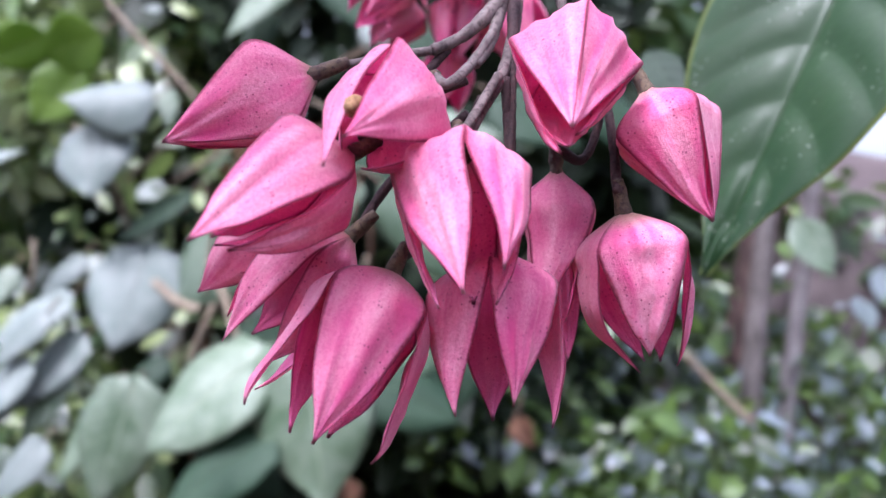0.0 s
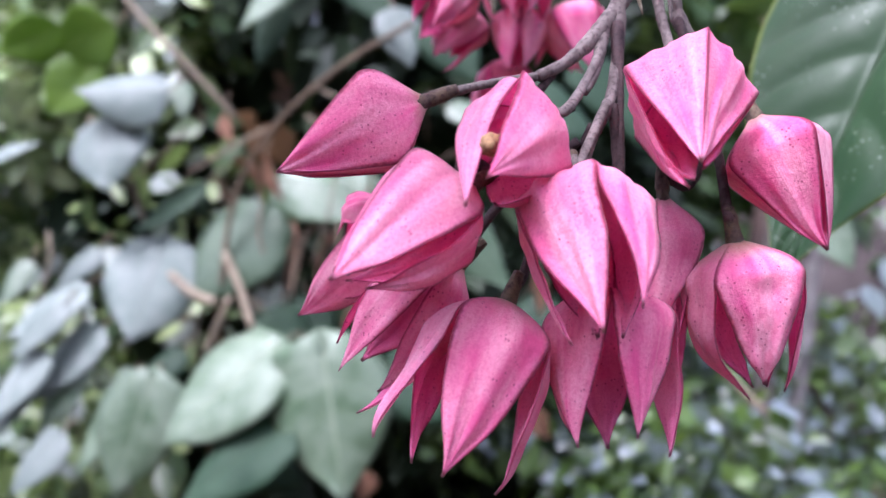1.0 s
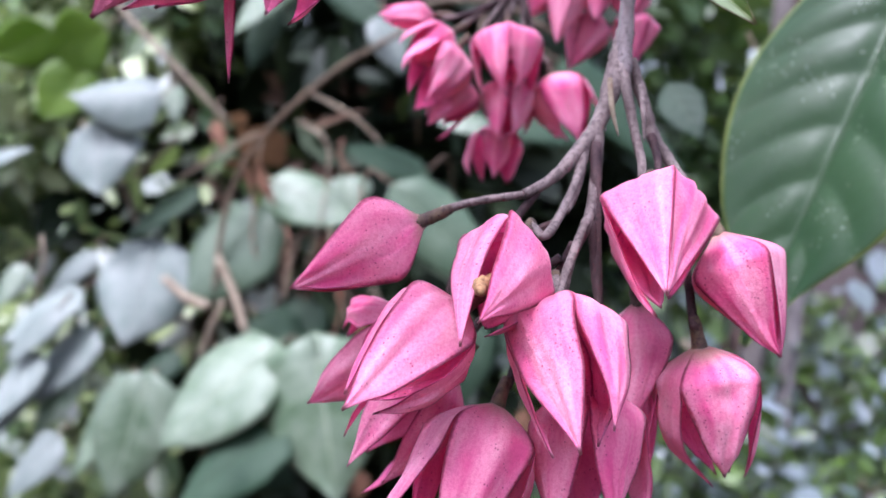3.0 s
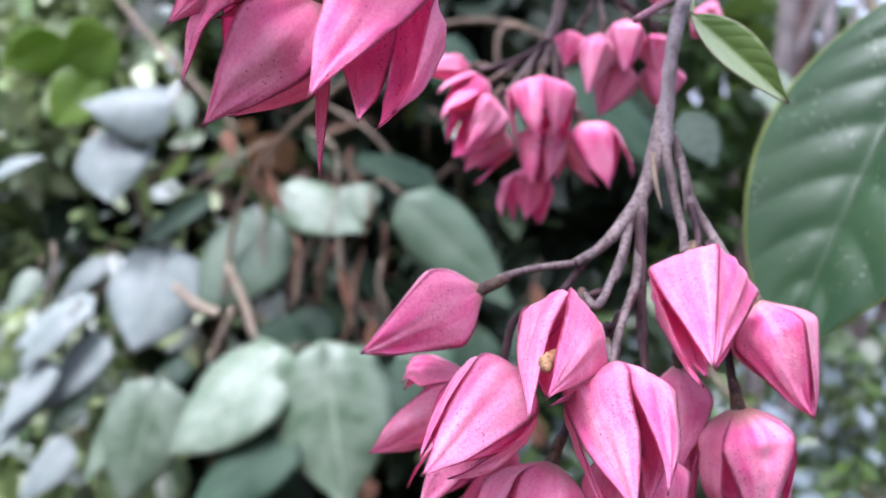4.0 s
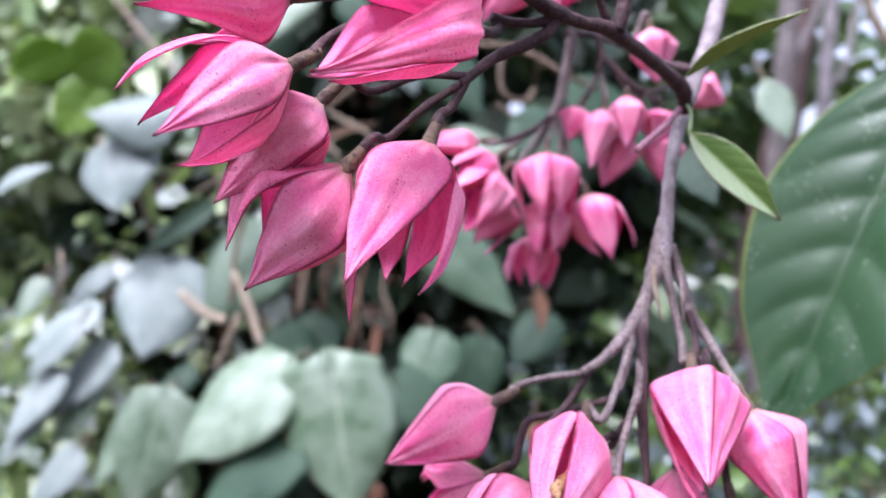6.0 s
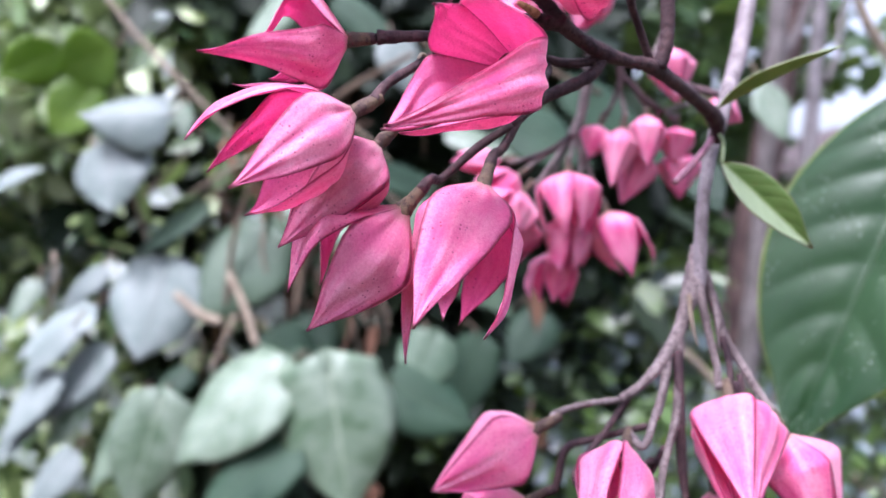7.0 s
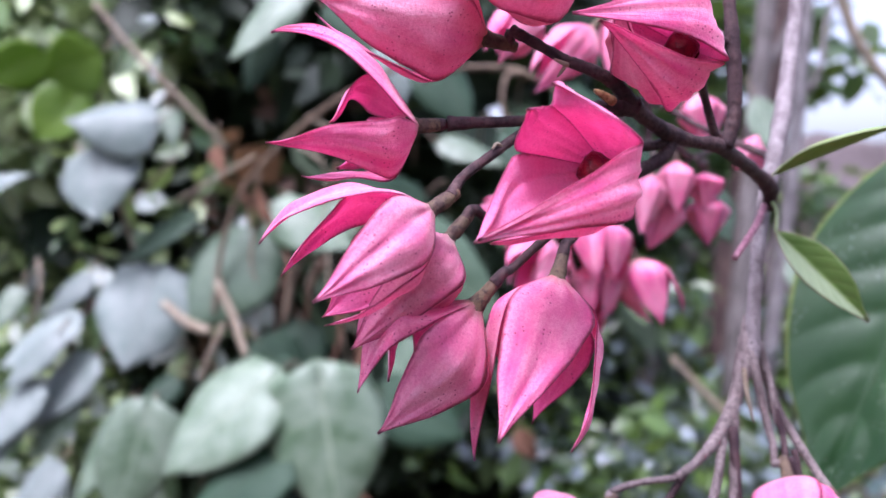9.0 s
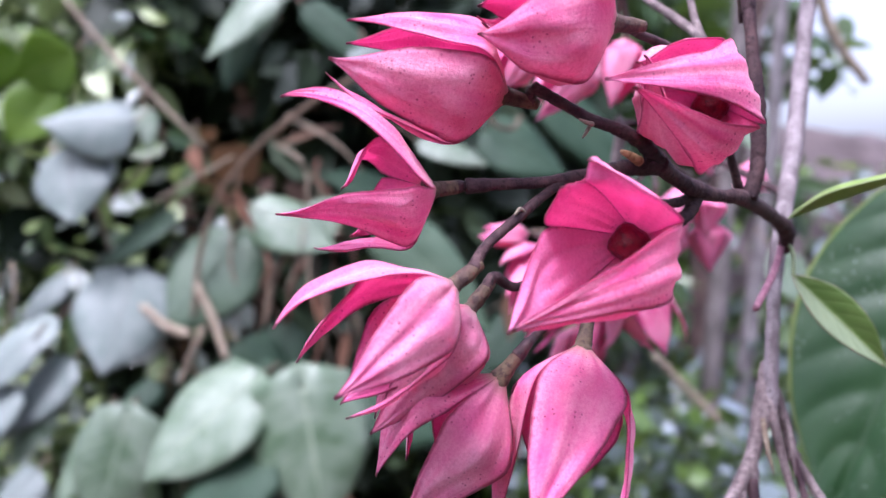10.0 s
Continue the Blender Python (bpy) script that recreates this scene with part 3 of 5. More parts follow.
flower((0.04015, 0.151, 1.33296), (0.04967, 0.143, 1.30905), 0.01025, (-22, 66, 138, 200, 266), 0.32, 0.88, 0.00, ([(0.0401, 0.1550, 1.3356), (0.0386, 0.1600, 1.3391)], STEM_GREY), 4, "Closed pink papery calyx hanging from a thin stalk", HANGING, points=((0, (0.05, 0.1425, 1.30833)), (1, (0.05, 0.1425, 1.30833)), (2, (0.05, 0.1425, 1.30833)), (3, (0.05, 0.1425, 1.30833)), (4, (0.05, 0.1425, 1.30833)), ))
flower((-0.01267, 0.135, 1.31923), (-0.03226, 0.119, 1.3069), 0.00989, (-28, 70, 130, 200, 272), 0.32, 0.36, 0.12, ([(-0.0130, 0.1420, 1.3263), (-0.0040, 0.1520, 1.3332), (0.0033, 0.1560, 1.3418)], STEM_DARK), 5, "Half-open pink calyx with five pointed sepals, hanging", HANGING, points=((0, (-0.03327, 0.114, 1.30462)), (1, (-0.03402, 0.122, 1.30562)), (2, (-0.03143, 0.119, 1.30508), 0.30), (3, (-0.03222, 0.124, 1.30375)), (4, (-0.02852, 0.1175, 1.3031), 0.10), ))
flower((-0.02174, 0.156, 1.31489), (-0.04312, 0.161, 1.29974), 0.01026, (-50, 30, 90, 160, 235), 0.34, 0.35, 0.20, ([(-0.0129, 0.1560, 1.3281), (-0.0062, 0.1560, 1.3305), (0.0069, 0.1520, 1.3350)], STEM_DARK), 12, "Half-open pink calyx with five pointed sepals, hanging", HANGING, points=((0, (-0.04754, 0.1647, 1.29437)), (1, (-0.03973, 0.166, 1.31114)), (2, (-0.03924, 0.17, 1.30885)), (4, (-0.04329, 0.162, 1.29708)), ))
flower((-0.01445, 0.15, 1.3057), (-0.03351, 0.144, 1.28748), 0.00984, (6, 66, 140, 215, 292), 0.32, 0.32, 0.25, ([(-0.0129, 0.1540, 1.3081), (-0.0062, 0.1540, 1.3175), (0.0069, 0.1470, 1.3280)], STEM_DARK), 6, "Half-open pink calyx with five pointed sepals, hanging", HANGING, points=((0, (-0.03578, 0.1403, 1.2873)), (1, (-0.03749, 0.15, 1.29076)), (2, (-0.03287, 0.15, 1.28742)), (3, (-0.03499, 0.1606, 1.27524)), (4, (-0.02933, 0.1447, 1.28266)), ))
flower((0.00523, 0.138, 1.32057), (0.00617, 0.118, 1.29696), 0.01122, (-4, 76, 146, 212, 282), 0.27, 0.24, 0.30, ([(0.0049, 0.1350, 1.3215), (0.0077, 0.1420, 1.3263), (0.0127, 0.1500, 1.3354)], STEM_GREY), 7, "Half-open pink calyx hanging low with sharply pointed sepals", HANGING, points=((0, (0.00561, 0.1145, 1.29717)), (1, (0.00203, 0.122, 1.29434)), (2, (0.00754, 0.13, 1.29445)), (3, (0.01121, 0.128, 1.29461)), (4, (0.0115, 0.116, 1.30064)), ))
flower((0.01149, 0.146, 1.30347), (0.01219, 0.134, 1.27738), 0.01092, (6, 80, 146, 214, 290), 0.32, 0.28, 0.34, ([(0.0147, 0.1470, 1.3157), (0.0145, 0.1500, 1.3249), (0.0140, 0.1510, 1.3353)], STEM_DARK), 8, "Half-open pink calyx hanging low with sharply pointed sepals", HANGING, points=((0, (0.00471, 0.132, 1.27609)), (1, (0.00439, 0.139, 1.27674)), (2, (0.01139, 0.141, 1.27352)), (3, (0.0213, 0.138, 1.27296)), (4, (0.0141, 0.13, 1.27819)), ))
flower((-0.00627, 0.141, 1.29911), (-0.01681, 0.128, 1.27561), 0.01105, (-46, 42, 104, 165, 232), 0.28, 0.26, 0.26, ([(-0.0032, 0.1460, 1.3034), (0.0008, 0.1500, 1.3147), (0.0059, 0.1490, 1.3230), (0.0096, 0.1470, 1.3310)], STEM_DARK), 9, "Half-open pink calyx hanging low with sharply pointed sepals", HANGING, points=((0, (-0.01746, 0.1255, 1.27319)), (1, (-0.02862, 0.127, 1.27907), -0.10), (2, (-0.02273, 0.134, 1.27294)), (3, (-0.01667, 0.136, 1.27155)), (4, (-0.00879, 0.131, 1.26858)), ))
flower((0.03525, 0.147, 1.30988), (0.03966, 0.1455, 1.28511), 0.01081, (-46, 42, 114, 180, 250), 0.27, 0.38, 0.08, ([(0.0340, 0.1470, 1.3147), (0.0343, 0.1520, 1.3233), (0.0334, 0.1560, 1.3344), (0.0324, 0.1600, 1.3461)], STEM_DARK), 10, "Half-open pink calyx with five pointed sepals, hanging", HANGING, points=((0, (0.03867, 0.1416, 1.28473)), (1, (0.03806, 0.1468, 1.28105), 0.25), (2, (0.03976, 0.15, 1.28264)), (3, (0.04342, 0.152, 1.28237)), (4, (0.04634, 0.1515, 1.28161)), ))
flower((0.02377, 0.153, 1.31841), (0.02354, 0.15, 1.29513), 0.00740, (-58, 60, 125, 185, 250), 0.34, 0.60, 0.12, ([(0.0283, 0.1530, 1.3201), (0.0315, 0.1550, 1.3251), (0.0328, 0.1560, 1.3344), (0.0307, 0.1580, 1.3446)], STEM_DARK), 11, "Closed dull pink calyx tucked behind others", HANGING, points=((0, (0.02078, 0.147, 1.29377)), (1, (0.02, 0.151, 1.29401)), (3, (0.02571, 0.151, 1.28245)), (4, (0.02498, 0.149, 1.29)), ))

# ---------- node with young leaves ----------
limb("stub", [(0.0305, 0.1740, 1.4085, 0.00093), (0.0225, 0.1620, 1.4022, 0.00088), (0.0128, 0.1506, 1.3951, 0.00082)], STUB, vine, "short broken pinkish stub with a pale cut end", 0.07, 12)
leaf((0.0296, 0.1690, 1.4154), (0.0500, 0.1450, 1.4273), 0.0074, (0.2, -0.5, 0.8), LEAF_FRESH, "Young narrow yellow-green leaf folded along its midrib", 0, 0.02, 0.9, [(0.0298, 0.1710, 1.4102)], "young leaves at the node", seed=41, stem=LEAF_YOUNG, pr=0.0005, thick=0.0003)
leaf((0.0305, 0.1680, 1.4009), (0.0512, 0.1600, 1.3784), 0.0115, (-0.25, -0.9, 0.35), LEAF_YOUNG, "Young narrow yellow-green leaf folded along its midrib, pale underneath", 0, 0.02, 0.7, [(0.0315, 0.1700, 1.4063), (0.0298, 0.1710, 1.4102)], "young leaves at the node", seed=42, stem=LEAF_YOUNG, pr=0.0005, thick=0.0003)

# ---------- the upper cluster ----------
limb("branch", [(0.0312, 0.1740, 1.4072, 0.00169), (0.0291, 0.1690, 1.4122, 0.00217), (0.0201, 0.1580, 1.4161, 0.00163), (0.0042, 0.1380, 1.4204, 0.00166), (-0.0031, 0.1330, 1.4210, 0.00137), (-0.0102, 0.1280, 1.4223, 0.00181), (-0.0160, 0.1240, 1.4247, 0.00147), (-0.0203, 0.1200, 1.4270, 0.00196)], STEM_DARK, vine, "", 0.07, 12)
limb("branch", [(-0.0191, 0.1210, 1.4264, 0.00162), (-0.0242, 0.1180, 1.4308, 0.00142), (-0.0287, 0.1160, 1.4329, 0.00124), (-0.0344, 0.1155, 1.4350, 0.00101), (-0.0410, 0.1160, 1.4387, 0.00107), (-0.0446, 0.1170, 1.4409, 0.00113)], STEM_DARK, vine, "", 0.07, 12)
limb("branch", [(-0.0191, 0.1210, 1.4266, 0.00174), (-0.0253, 0.1190, 1.4264, 0.00172), (-0.0318, 0.1180, 1.4255, 0.00136), (-0.0415, 0.1180, 1.4238, 0.00108), (-0.0505, 0.1180, 1.4234, 0.00114), (-0.0568, 0.1175, 1.4231, 0.00147)], STEM_DARK, vine, "", 0.07, 12)
limb("branch", [(-0.0084, 0.1300, 1.4217, 0.00159), (-0.0132, 0.1280, 1.4199, 0.00103), (-0.0185, 0.1260, 1.4194, 0.00096), (-0.0232, 0.1240, 1.4201, 0.00106)], STEM_DARK, vine, "", 0.07, 12)
limb("branch", [(-0.0090, 0.1300, 1.4220, 0.00159), (-0.0114, 0.1280, 1.4177, 0.00133), (-0.0167, 0.1260, 1.4146, 0.00143), (-0.0232, 0.1240, 1.4114, 0.00118), (-0.0296, 0.1210, 1.4060, 0.00093)], STEM_DARK, vine, "", 0.07, 12)
limb("branch", [(0.0053, 0.1380, 1.4203, 0.00176), (0.0070, 0.1380, 1.4265, 0.00164), (0.0072, 0.1380, 1.4343, 0.00158), (0.0066, 0.1380, 1.4431, 0.00176), (0.0060, 0.1390, 1.4539, 0.00130), (0.0057, 0.1400, 1.4618, 0.00142), (0.0057, 0.1410, 1.4698, 0.00131)], STEM_DARK, vine, "", 0.07, 12)
limb("branch", [(0.0067, 0.1390, 1.4427, 0.00106), (0.0021, 0.1480, 1.4518, 0.00099), (0.0020, 0.1600, 1.4596, 0.00113), (0.0005, 0.1680, 1.4646, 0.00118), (-0.0027, 0.1800, 1.4722, 0.00110), (-0.0030, 0.2050, 1.4845, 0.00115)], STEM_GREY, vine, "", 0.07, 12)
limb("branch", [(0.0034, 0.1530, 1.4532, 0.00089), (0.0026, 0.1600, 1.4606, 0.00100), (0.0032, 0.1660, 1.4674, 0.00089), (0.0039, 0.1720, 1.4768, 0.00085)], STEM_GREY, vine, "", 0.07, 12)
limb("bract", [(-0.0249, 0.1165, 1.4272, 0.00096), (-0.0273, 0.1150, 1.4283, 0.00073), (-0.0291, 0.1140, 1.4290, 0.00039)], DRY_FLORET, vine, "small dried orange-brown bract", 0.07, 12)
limb("bract", [(-0.0341, 0.1150, 1.4339, 0.00050), (-0.0354, 0.1138, 1.4341, 0.00039), (-0.0369, 0.1130, 1.4346, 0.00022)], TWIG, vine, "small frayed tan bract", 0.07, 12)
limb("bract", [(-0.0347, 0.1150, 1.4334, 0.00039), (-0.0356, 0.1140, 1.4322, 0.00028), (-0.0363, 0.1132, 1.4314, 0.00017)], TWIG, vine, "small frayed tan bract", 0.07, 12)
limb("bract", [(-0.0466, 0.1140, 1.4182, 0.00044), (-0.0477, 0.1128, 1.4189, 0.00033), (-0.0486, 0.1122, 1.4179, 0.00022)], TWIG, vine, "small frayed tan bract", 0.07, 12)
flower((-0.06242, 0.1165, 1.42249), (-0.08034, 0.109, 1.42029), 0.01006, (-85, 2, 78, 155, 218), 0.42, 0.28, 0.50, ([(-0.0568, 0.1175, 1.4231)], STEM_DARK), 21, "Open pink calyx with thin recurved sepal tips", UPPER, points=((0, (-0.08951, 0.1065, 1.41846), -0.25), (1, (-0.0882, 0.1057, 1.43784), 0.30), (2, (-0.07913, 0.114, 1.423), 0.30), (3, (-0.0778, 0.114, 1.41439)), (4, (-0.08354, 0.1085, 1.41259), -0.15), ), taper=0.75)
flower((-0.02813, 0.107, 1.41381), (-0.04562, 0.076, 1.41026), 0.01104, (-50, 14, 100, 150, 215), 0.50, 0.50, 0.88, ([(-0.0219, 0.1235, 1.4174), (-0.0225, 0.1245, 1.4199)], STEM_DARK), 22, "Open pink calyx showing its hollow, deeper red inside", UPPER, inner="berry", points=((0, (-0.05343, 0.0835, 1.40189)), (1, (-0.04151, 0.0875, 1.4262)), (2, (-0.04553, 0.0875, 1.42207)), (3, (-0.05398, 0.0845, 1.4013)), (4, (-0.05122, 0.0875, 1.40098)), ), taper=0.90)
flower((-0.05998, 0.1034, 1.40667), (-0.07894, 0.09, 1.39426), 0.00895, (-44, 38, 88, 150, 240), 0.42, 0.27, 0.28, ([(-0.0543, 0.1085, 1.4125), (-0.0480, 0.1135, 1.4173), (-0.0421, 0.1170, 1.4216), (-0.0381, 0.1180, 1.4241)], STEM_DARK), 23, "Half-open pink calyx with five pointed sepals, held out sideways", UPPER, points=((0, (-0.07873, 0.0856, 1.39224)), (1, (-0.08874, 0.0954, 1.40108), 0.10), (2, (-0.08547, 0.097, 1.39548)), (3, (-0.07892, 0.099, 1.38819)), (4, (-0.07746, 0.091, 1.38783)), ))
flower((-0.05648, 0.113, 1.40145), (-0.06971, 0.105, 1.38692), 0.00840, (-52, 34, 100, 170, 240), 0.34, 0.38, 0.20, ([(-0.0472, 0.1190, 1.4044), (-0.0378, 0.1210, 1.4078), (-0.0284, 0.1215, 1.4077)], STEM_DARK), 24, "Half-open pink calyx with five pointed sepals, hanging", UPPER, points=((0, (-0.07435, 0.103, 1.38193)), (1, (-0.07369, 0.106, 1.38381)), (4, (-0.06778, 0.108, 1.38431)), ))
flower((-0.05119, 0.1125, 1.38918), (-0.06913, 0.109, 1.36902), 0.01073, (-56, 28, 76, 140, 232), 0.44, 0.27, 0.26, ([(-0.0439, 0.1190, 1.3952), (-0.0367, 0.1205, 1.4014), (-0.0296, 0.1210, 1.4060)], STEM_DARK), 25, "Half-open pink calyx with five pointed sepals, hanging", UPPER, points=((0, (-0.06994, 0.1067, 1.36591)), (1, (-0.07379, 0.108, 1.37328), 0.15), (2, (-0.0685, 0.114, 1.37403)), (3, (-0.06317, 0.115, 1.36949)), (4, (-0.0661, 0.1095, 1.36777)), ))
flower((-0.03583, 0.115, 1.39388), (-0.04581, 0.098, 1.36794), 0.01021, (-42, 50, 112, 190, 262), 0.36, 0.26, 0.30, ([(-0.0314, 0.1210, 1.4014), (-0.0278, 0.1215, 1.4077)], STEM_DARK), 26, "Half-open pink calyx with five pointed sepals, hanging", UPPER, points=((0, (-0.04952, 0.092, 1.36824)), (1, (-0.05176, 0.116, 1.3578)), (2, (-0.04433, 0.11, 1.36715)), (3, (-0.04106, 0.112, 1.36603)), (4, (-0.03709, 0.0935, 1.36613), 0.00), ))
flower((-0.00853, 0.12, 1.43764), (-0.02758, 0.098, 1.43424), 0.01120, (-95, -28, 52, 132, 195), 0.50, 0.50, 0.82, ([(-0.0033, 0.1290, 1.4330), (-0.0005, 0.1340, 1.4293), (0.0032, 0.1380, 1.4222)], STEM_DARK), 27, "Open pink calyx showing its hollow, deeper red inside", UPPER, inner="berry", points=((0, (-0.03253, 0.095, 1.4375), 0.10), (1, (-0.03673, 0.0965, 1.43904), 0.28), (2, (-0.03089, 0.099, 1.44214), 0.15), (3, (-0.02861, 0.105, 1.43828)), (4, (-0.02991, 0.0985, 1.44294)), ), taper=0.70)
flower((-0.04924, 0.117, 1.43921), (-0.07664, 0.11, 1.44551), 0.01073, (-76, 20, 74, 150, 230), 0.32, 0.26, 0.18, ([(-0.0446, 0.1170, 1.4409)], STEM_DARK), 28, "Half-open pink calyx with five pointed sepals, held out sideways", UPPER, points=((0, (-0.08036, 0.1075, 1.44444)), (1, (-0.07725, 0.107, 1.45046)), (2, (-0.07775, 0.112, 1.44765)), (3, (-0.07937, 0.113, 1.44469)), (4, (-0.08127, 0.1115, 1.44247)), ))
flower((-0.03058, 0.113, 1.45133), (-0.05506, 0.105, 1.45168), 0.01141, (-72, 34, 104, 172, 236), 0.36, 0.35, 0.20, ([(-0.0256, 0.1170, 1.4507), (-0.0174, 0.1240, 1.4496), (-0.0102, 0.1300, 1.4482), (0.0065, 0.1385, 1.4426)], STEM_DARK), 29, "Half-open pink calyx with five pointed sepals, held out sideways", UPPER, points=((0, (-0.05617, 0.101, 1.44697)), (1, (-0.05634, 0.103, 1.45641)), ))
flower((0.0084, 0.1480, 1.4657), (0.0088, 0.1460, 1.4906), 0.01176, (-21, 51, 123, 195, 267), 0.34, 0.30, 0.16, ([(0.0080, 0.1470, 1.4605)], STEM_DARK), 30, "Half-open pink calyx with five pointed sepals, standing upright", UPPER)

# ---------- the cluster behind ----------
limb("branch", [(0.0142, 0.2720, 1.4520, 0.00133), (0.0162, 0.2720, 1.4486, 0.00221), (0.0139, 0.2710, 1.4360, 0.00209), (0.0112, 0.2700, 1.4239, 0.00198), (0.0081, 0.2700, 1.4179, 0.00220)], STEM_GREY, back_vine, "", 0.07, 12)
limb("branch", [(0.0086, 0.2700, 1.4185, 0.00143), (0.0007, 0.2700, 1.4127, 0.00132), (-0.0107, 0.2700, 1.4086, 0.00099), (-0.0176, 0.2700, 1.4076, 0.00088)], STEM_DARK, back_vine, "", 0.07, 12)
limb("branch", [(0.0136, 0.2720, 1.4503, 0.00133), (0.0245, 0.2720, 1.4496, 0.00122), (0.0339, 0.2700, 1.4459, 0.00121), (0.0421, 0.2550, 1.4371, 0.00125), (0.0410, 0.1950, 1.4220, 0.00117)], STEM_DARK, back_vine, "", 0.07, 12)
limb("branch", [(0.0263, 0.2720, 1.4489, 0.00133), (0.0276, 0.2720, 1.4416, 0.00144), (0.0267, 0.2715, 1.4354, 0.00121)], STEM_DARK, back_vine, "", 0.07, 12)
limb("branch", [(0.0276, 0.2720, 1.4416, 0.00133), (0.0320, 0.2710, 1.4374, 0.00132), (0.0368, 0.2700, 1.4321, 0.00121), (0.0438, 0.2700, 1.4270, 0.00110)], STEM_DARK, back_vine, "", 0.07, 12)
flower((-0.0194, 0.27, 1.40887), (-0.03791, 0.266, 1.40728), 0.00524, (-30, 45, 110, 180, 250), 0.36, 0.50, 0.30, ([(-0.0168, 0.2700, 1.4078), (-0.0107, 0.2700, 1.4086)], STEM_GREY), 51, "Closed pink papery calyx hanging from a thin stalk", BEHIND, points=((0, (-0.03983, 0.265, 1.40805)), (1, (-0.0377, 0.267, 1.41082)), ))
flower((-0.01297, 0.268, 1.40259), (-0.02937, 0.262, 1.39115), 0.00821, (-50, 25, 100, 170, 240), 0.34, 0.30, 0.20, ([(-0.0074, 0.2700, 1.4071), (0.0014, 0.2700, 1.4131), (0.0072, 0.2700, 1.4179)], STEM_GREY), 52, "Half-open pink calyx with five pointed sepals, hanging", BEHIND, points=((0, (-0.02918, 0.26, 1.39001)), (1, (-0.03212, 0.262, 1.39712)), ))
flower((-0.01165, 0.262, 1.39576), (-0.02533, 0.254, 1.37731), 0.01098, (-50, 22, 86, 150, 235), 0.32, 0.22, 0.25, ([(-0.0056, 0.2660, 1.3998), (0.0001, 0.2680, 1.4075), (0.0072, 0.2700, 1.4170)], STEM_GREY), 53, "Half-open pink calyx with five pointed sepals, hanging", BEHIND, points=((0, (-0.02273, 0.251, 1.37547)), (1, (-0.03051, 0.253, 1.38624)), (2, (-0.02882, 0.258, 1.37878)), (3, (-0.02672, 0.258, 1.37371)), (4, (-0.02005, 0.256, 1.37623)), ))
flower((-0.00833, 0.272, 1.38662), (-0.01737, 0.268, 1.37065), 0.00922, (-55, 35, 100, 170, 240), 0.34, 0.30, 0.25, ([(-0.0028, 0.2720, 1.3958), (0.0037, 0.2710, 1.4089), (0.0081, 0.2700, 1.4170)], STEM_GREY), 54, "Half-open pink calyx with five pointed sepals, hanging", BEHIND, points=((0, (-0.02231, 0.264, 1.36927)), (1, (-0.02261, 0.268, 1.37285)), (4, (-0.01926, 0.265, 1.36447), -0.10), ))
flower((0.00539, 0.262, 1.40333), (0.00454, 0.255, 1.37928), 0.01184, (2, 72, 140, 215, 288), 0.30, 0.12, 0.25, ([(0.0063, 0.2660, 1.4073), (0.0090, 0.2700, 1.4164)], STEM_GREY), 55, "Half-open pink calyx with five pointed sepals, hanging", BEHIND, points=((0, (0.00334, 0.252, 1.37866)), (1, (-0.00267, 0.258, 1.37868)), (3, (0.01196, 0.26, 1.37777)), (4, (0.00788, 0.252, 1.37988)), ))
flower((0.00728, 0.27, 1.38804), (0.00569, 0.264, 1.36529), 0.01001, (4, 74, 140, 215, 288), 0.34, 0.30, 0.15, ([(0.0113, 0.2710, 1.4001), (0.0113, 0.2710, 1.4110), (0.0094, 0.2700, 1.4174)], STEM_GREY), 56, "Half-open pink calyx with five pointed sepals, hanging", BEHIND, points=((0, (0.00266, 0.262, 1.3641)), (1, (0.00203, 0.266, 1.36738)), (3, (0.01128, 0.267, 1.36622)), (4, (0.00715, 0.262, 1.36495)), ))
flower((0.00383, 0.282, 1.37315), (0.00169, 0.279, 1.35216), 0.00954, (-45, 40, 100, 170, 248), 0.34, 0.32, 0.30, ([(0.0115, 0.2800, 1.3894), (0.0129, 0.2740, 1.4091), (0.0101, 0.2700, 1.4179)], STEM_GREY), 57, "Half-open pink calyx with five pointed sepals, hanging", BEHIND, points=((0, (0.00137, 0.276, 1.35174)), (1, (-0.00728, 0.28, 1.35279)), (2, (-0.00237, 0.284, 1.3506)), (3, (0.00637, 0.284, 1.35011)), (4, (0.007, 0.278, 1.35019)), ))
flower((0.02173, 0.27, 1.38798), (0.02808, 0.264, 1.36413), 0.01131, (-40, 38, 108, 180, 256), 0.28, 0.26, 0.22, ([(0.0179, 0.2710, 1.3957), (0.0144, 0.2710, 1.4066), (0.0107, 0.2700, 1.4179)], STEM_GREY), 58, "Half-open pink calyx with five pointed sepals, hanging", BEHIND, points=((0, (0.03004, 0.261, 1.36277)), (1, (0.02679, 0.264, 1.36349)), (2, (0.02444, 0.27, 1.36495)), (3, (0.03362, 0.272, 1.36704)), (4, (0.03928, 0.266, 1.36725)), ))
flower((0.02045, 0.276, 1.42256), (0.0141, 0.272, 1.40848), 0.00712, (-36, 36, 108, 180, 252), 0.34, 0.85, 0.00, ([(0.0238, 0.2740, 1.4288), (0.0267, 0.2720, 1.4361)], STEM_GREY), 59, "Closed pink papery calyx hanging from a thin stalk", BEHIND, points=())
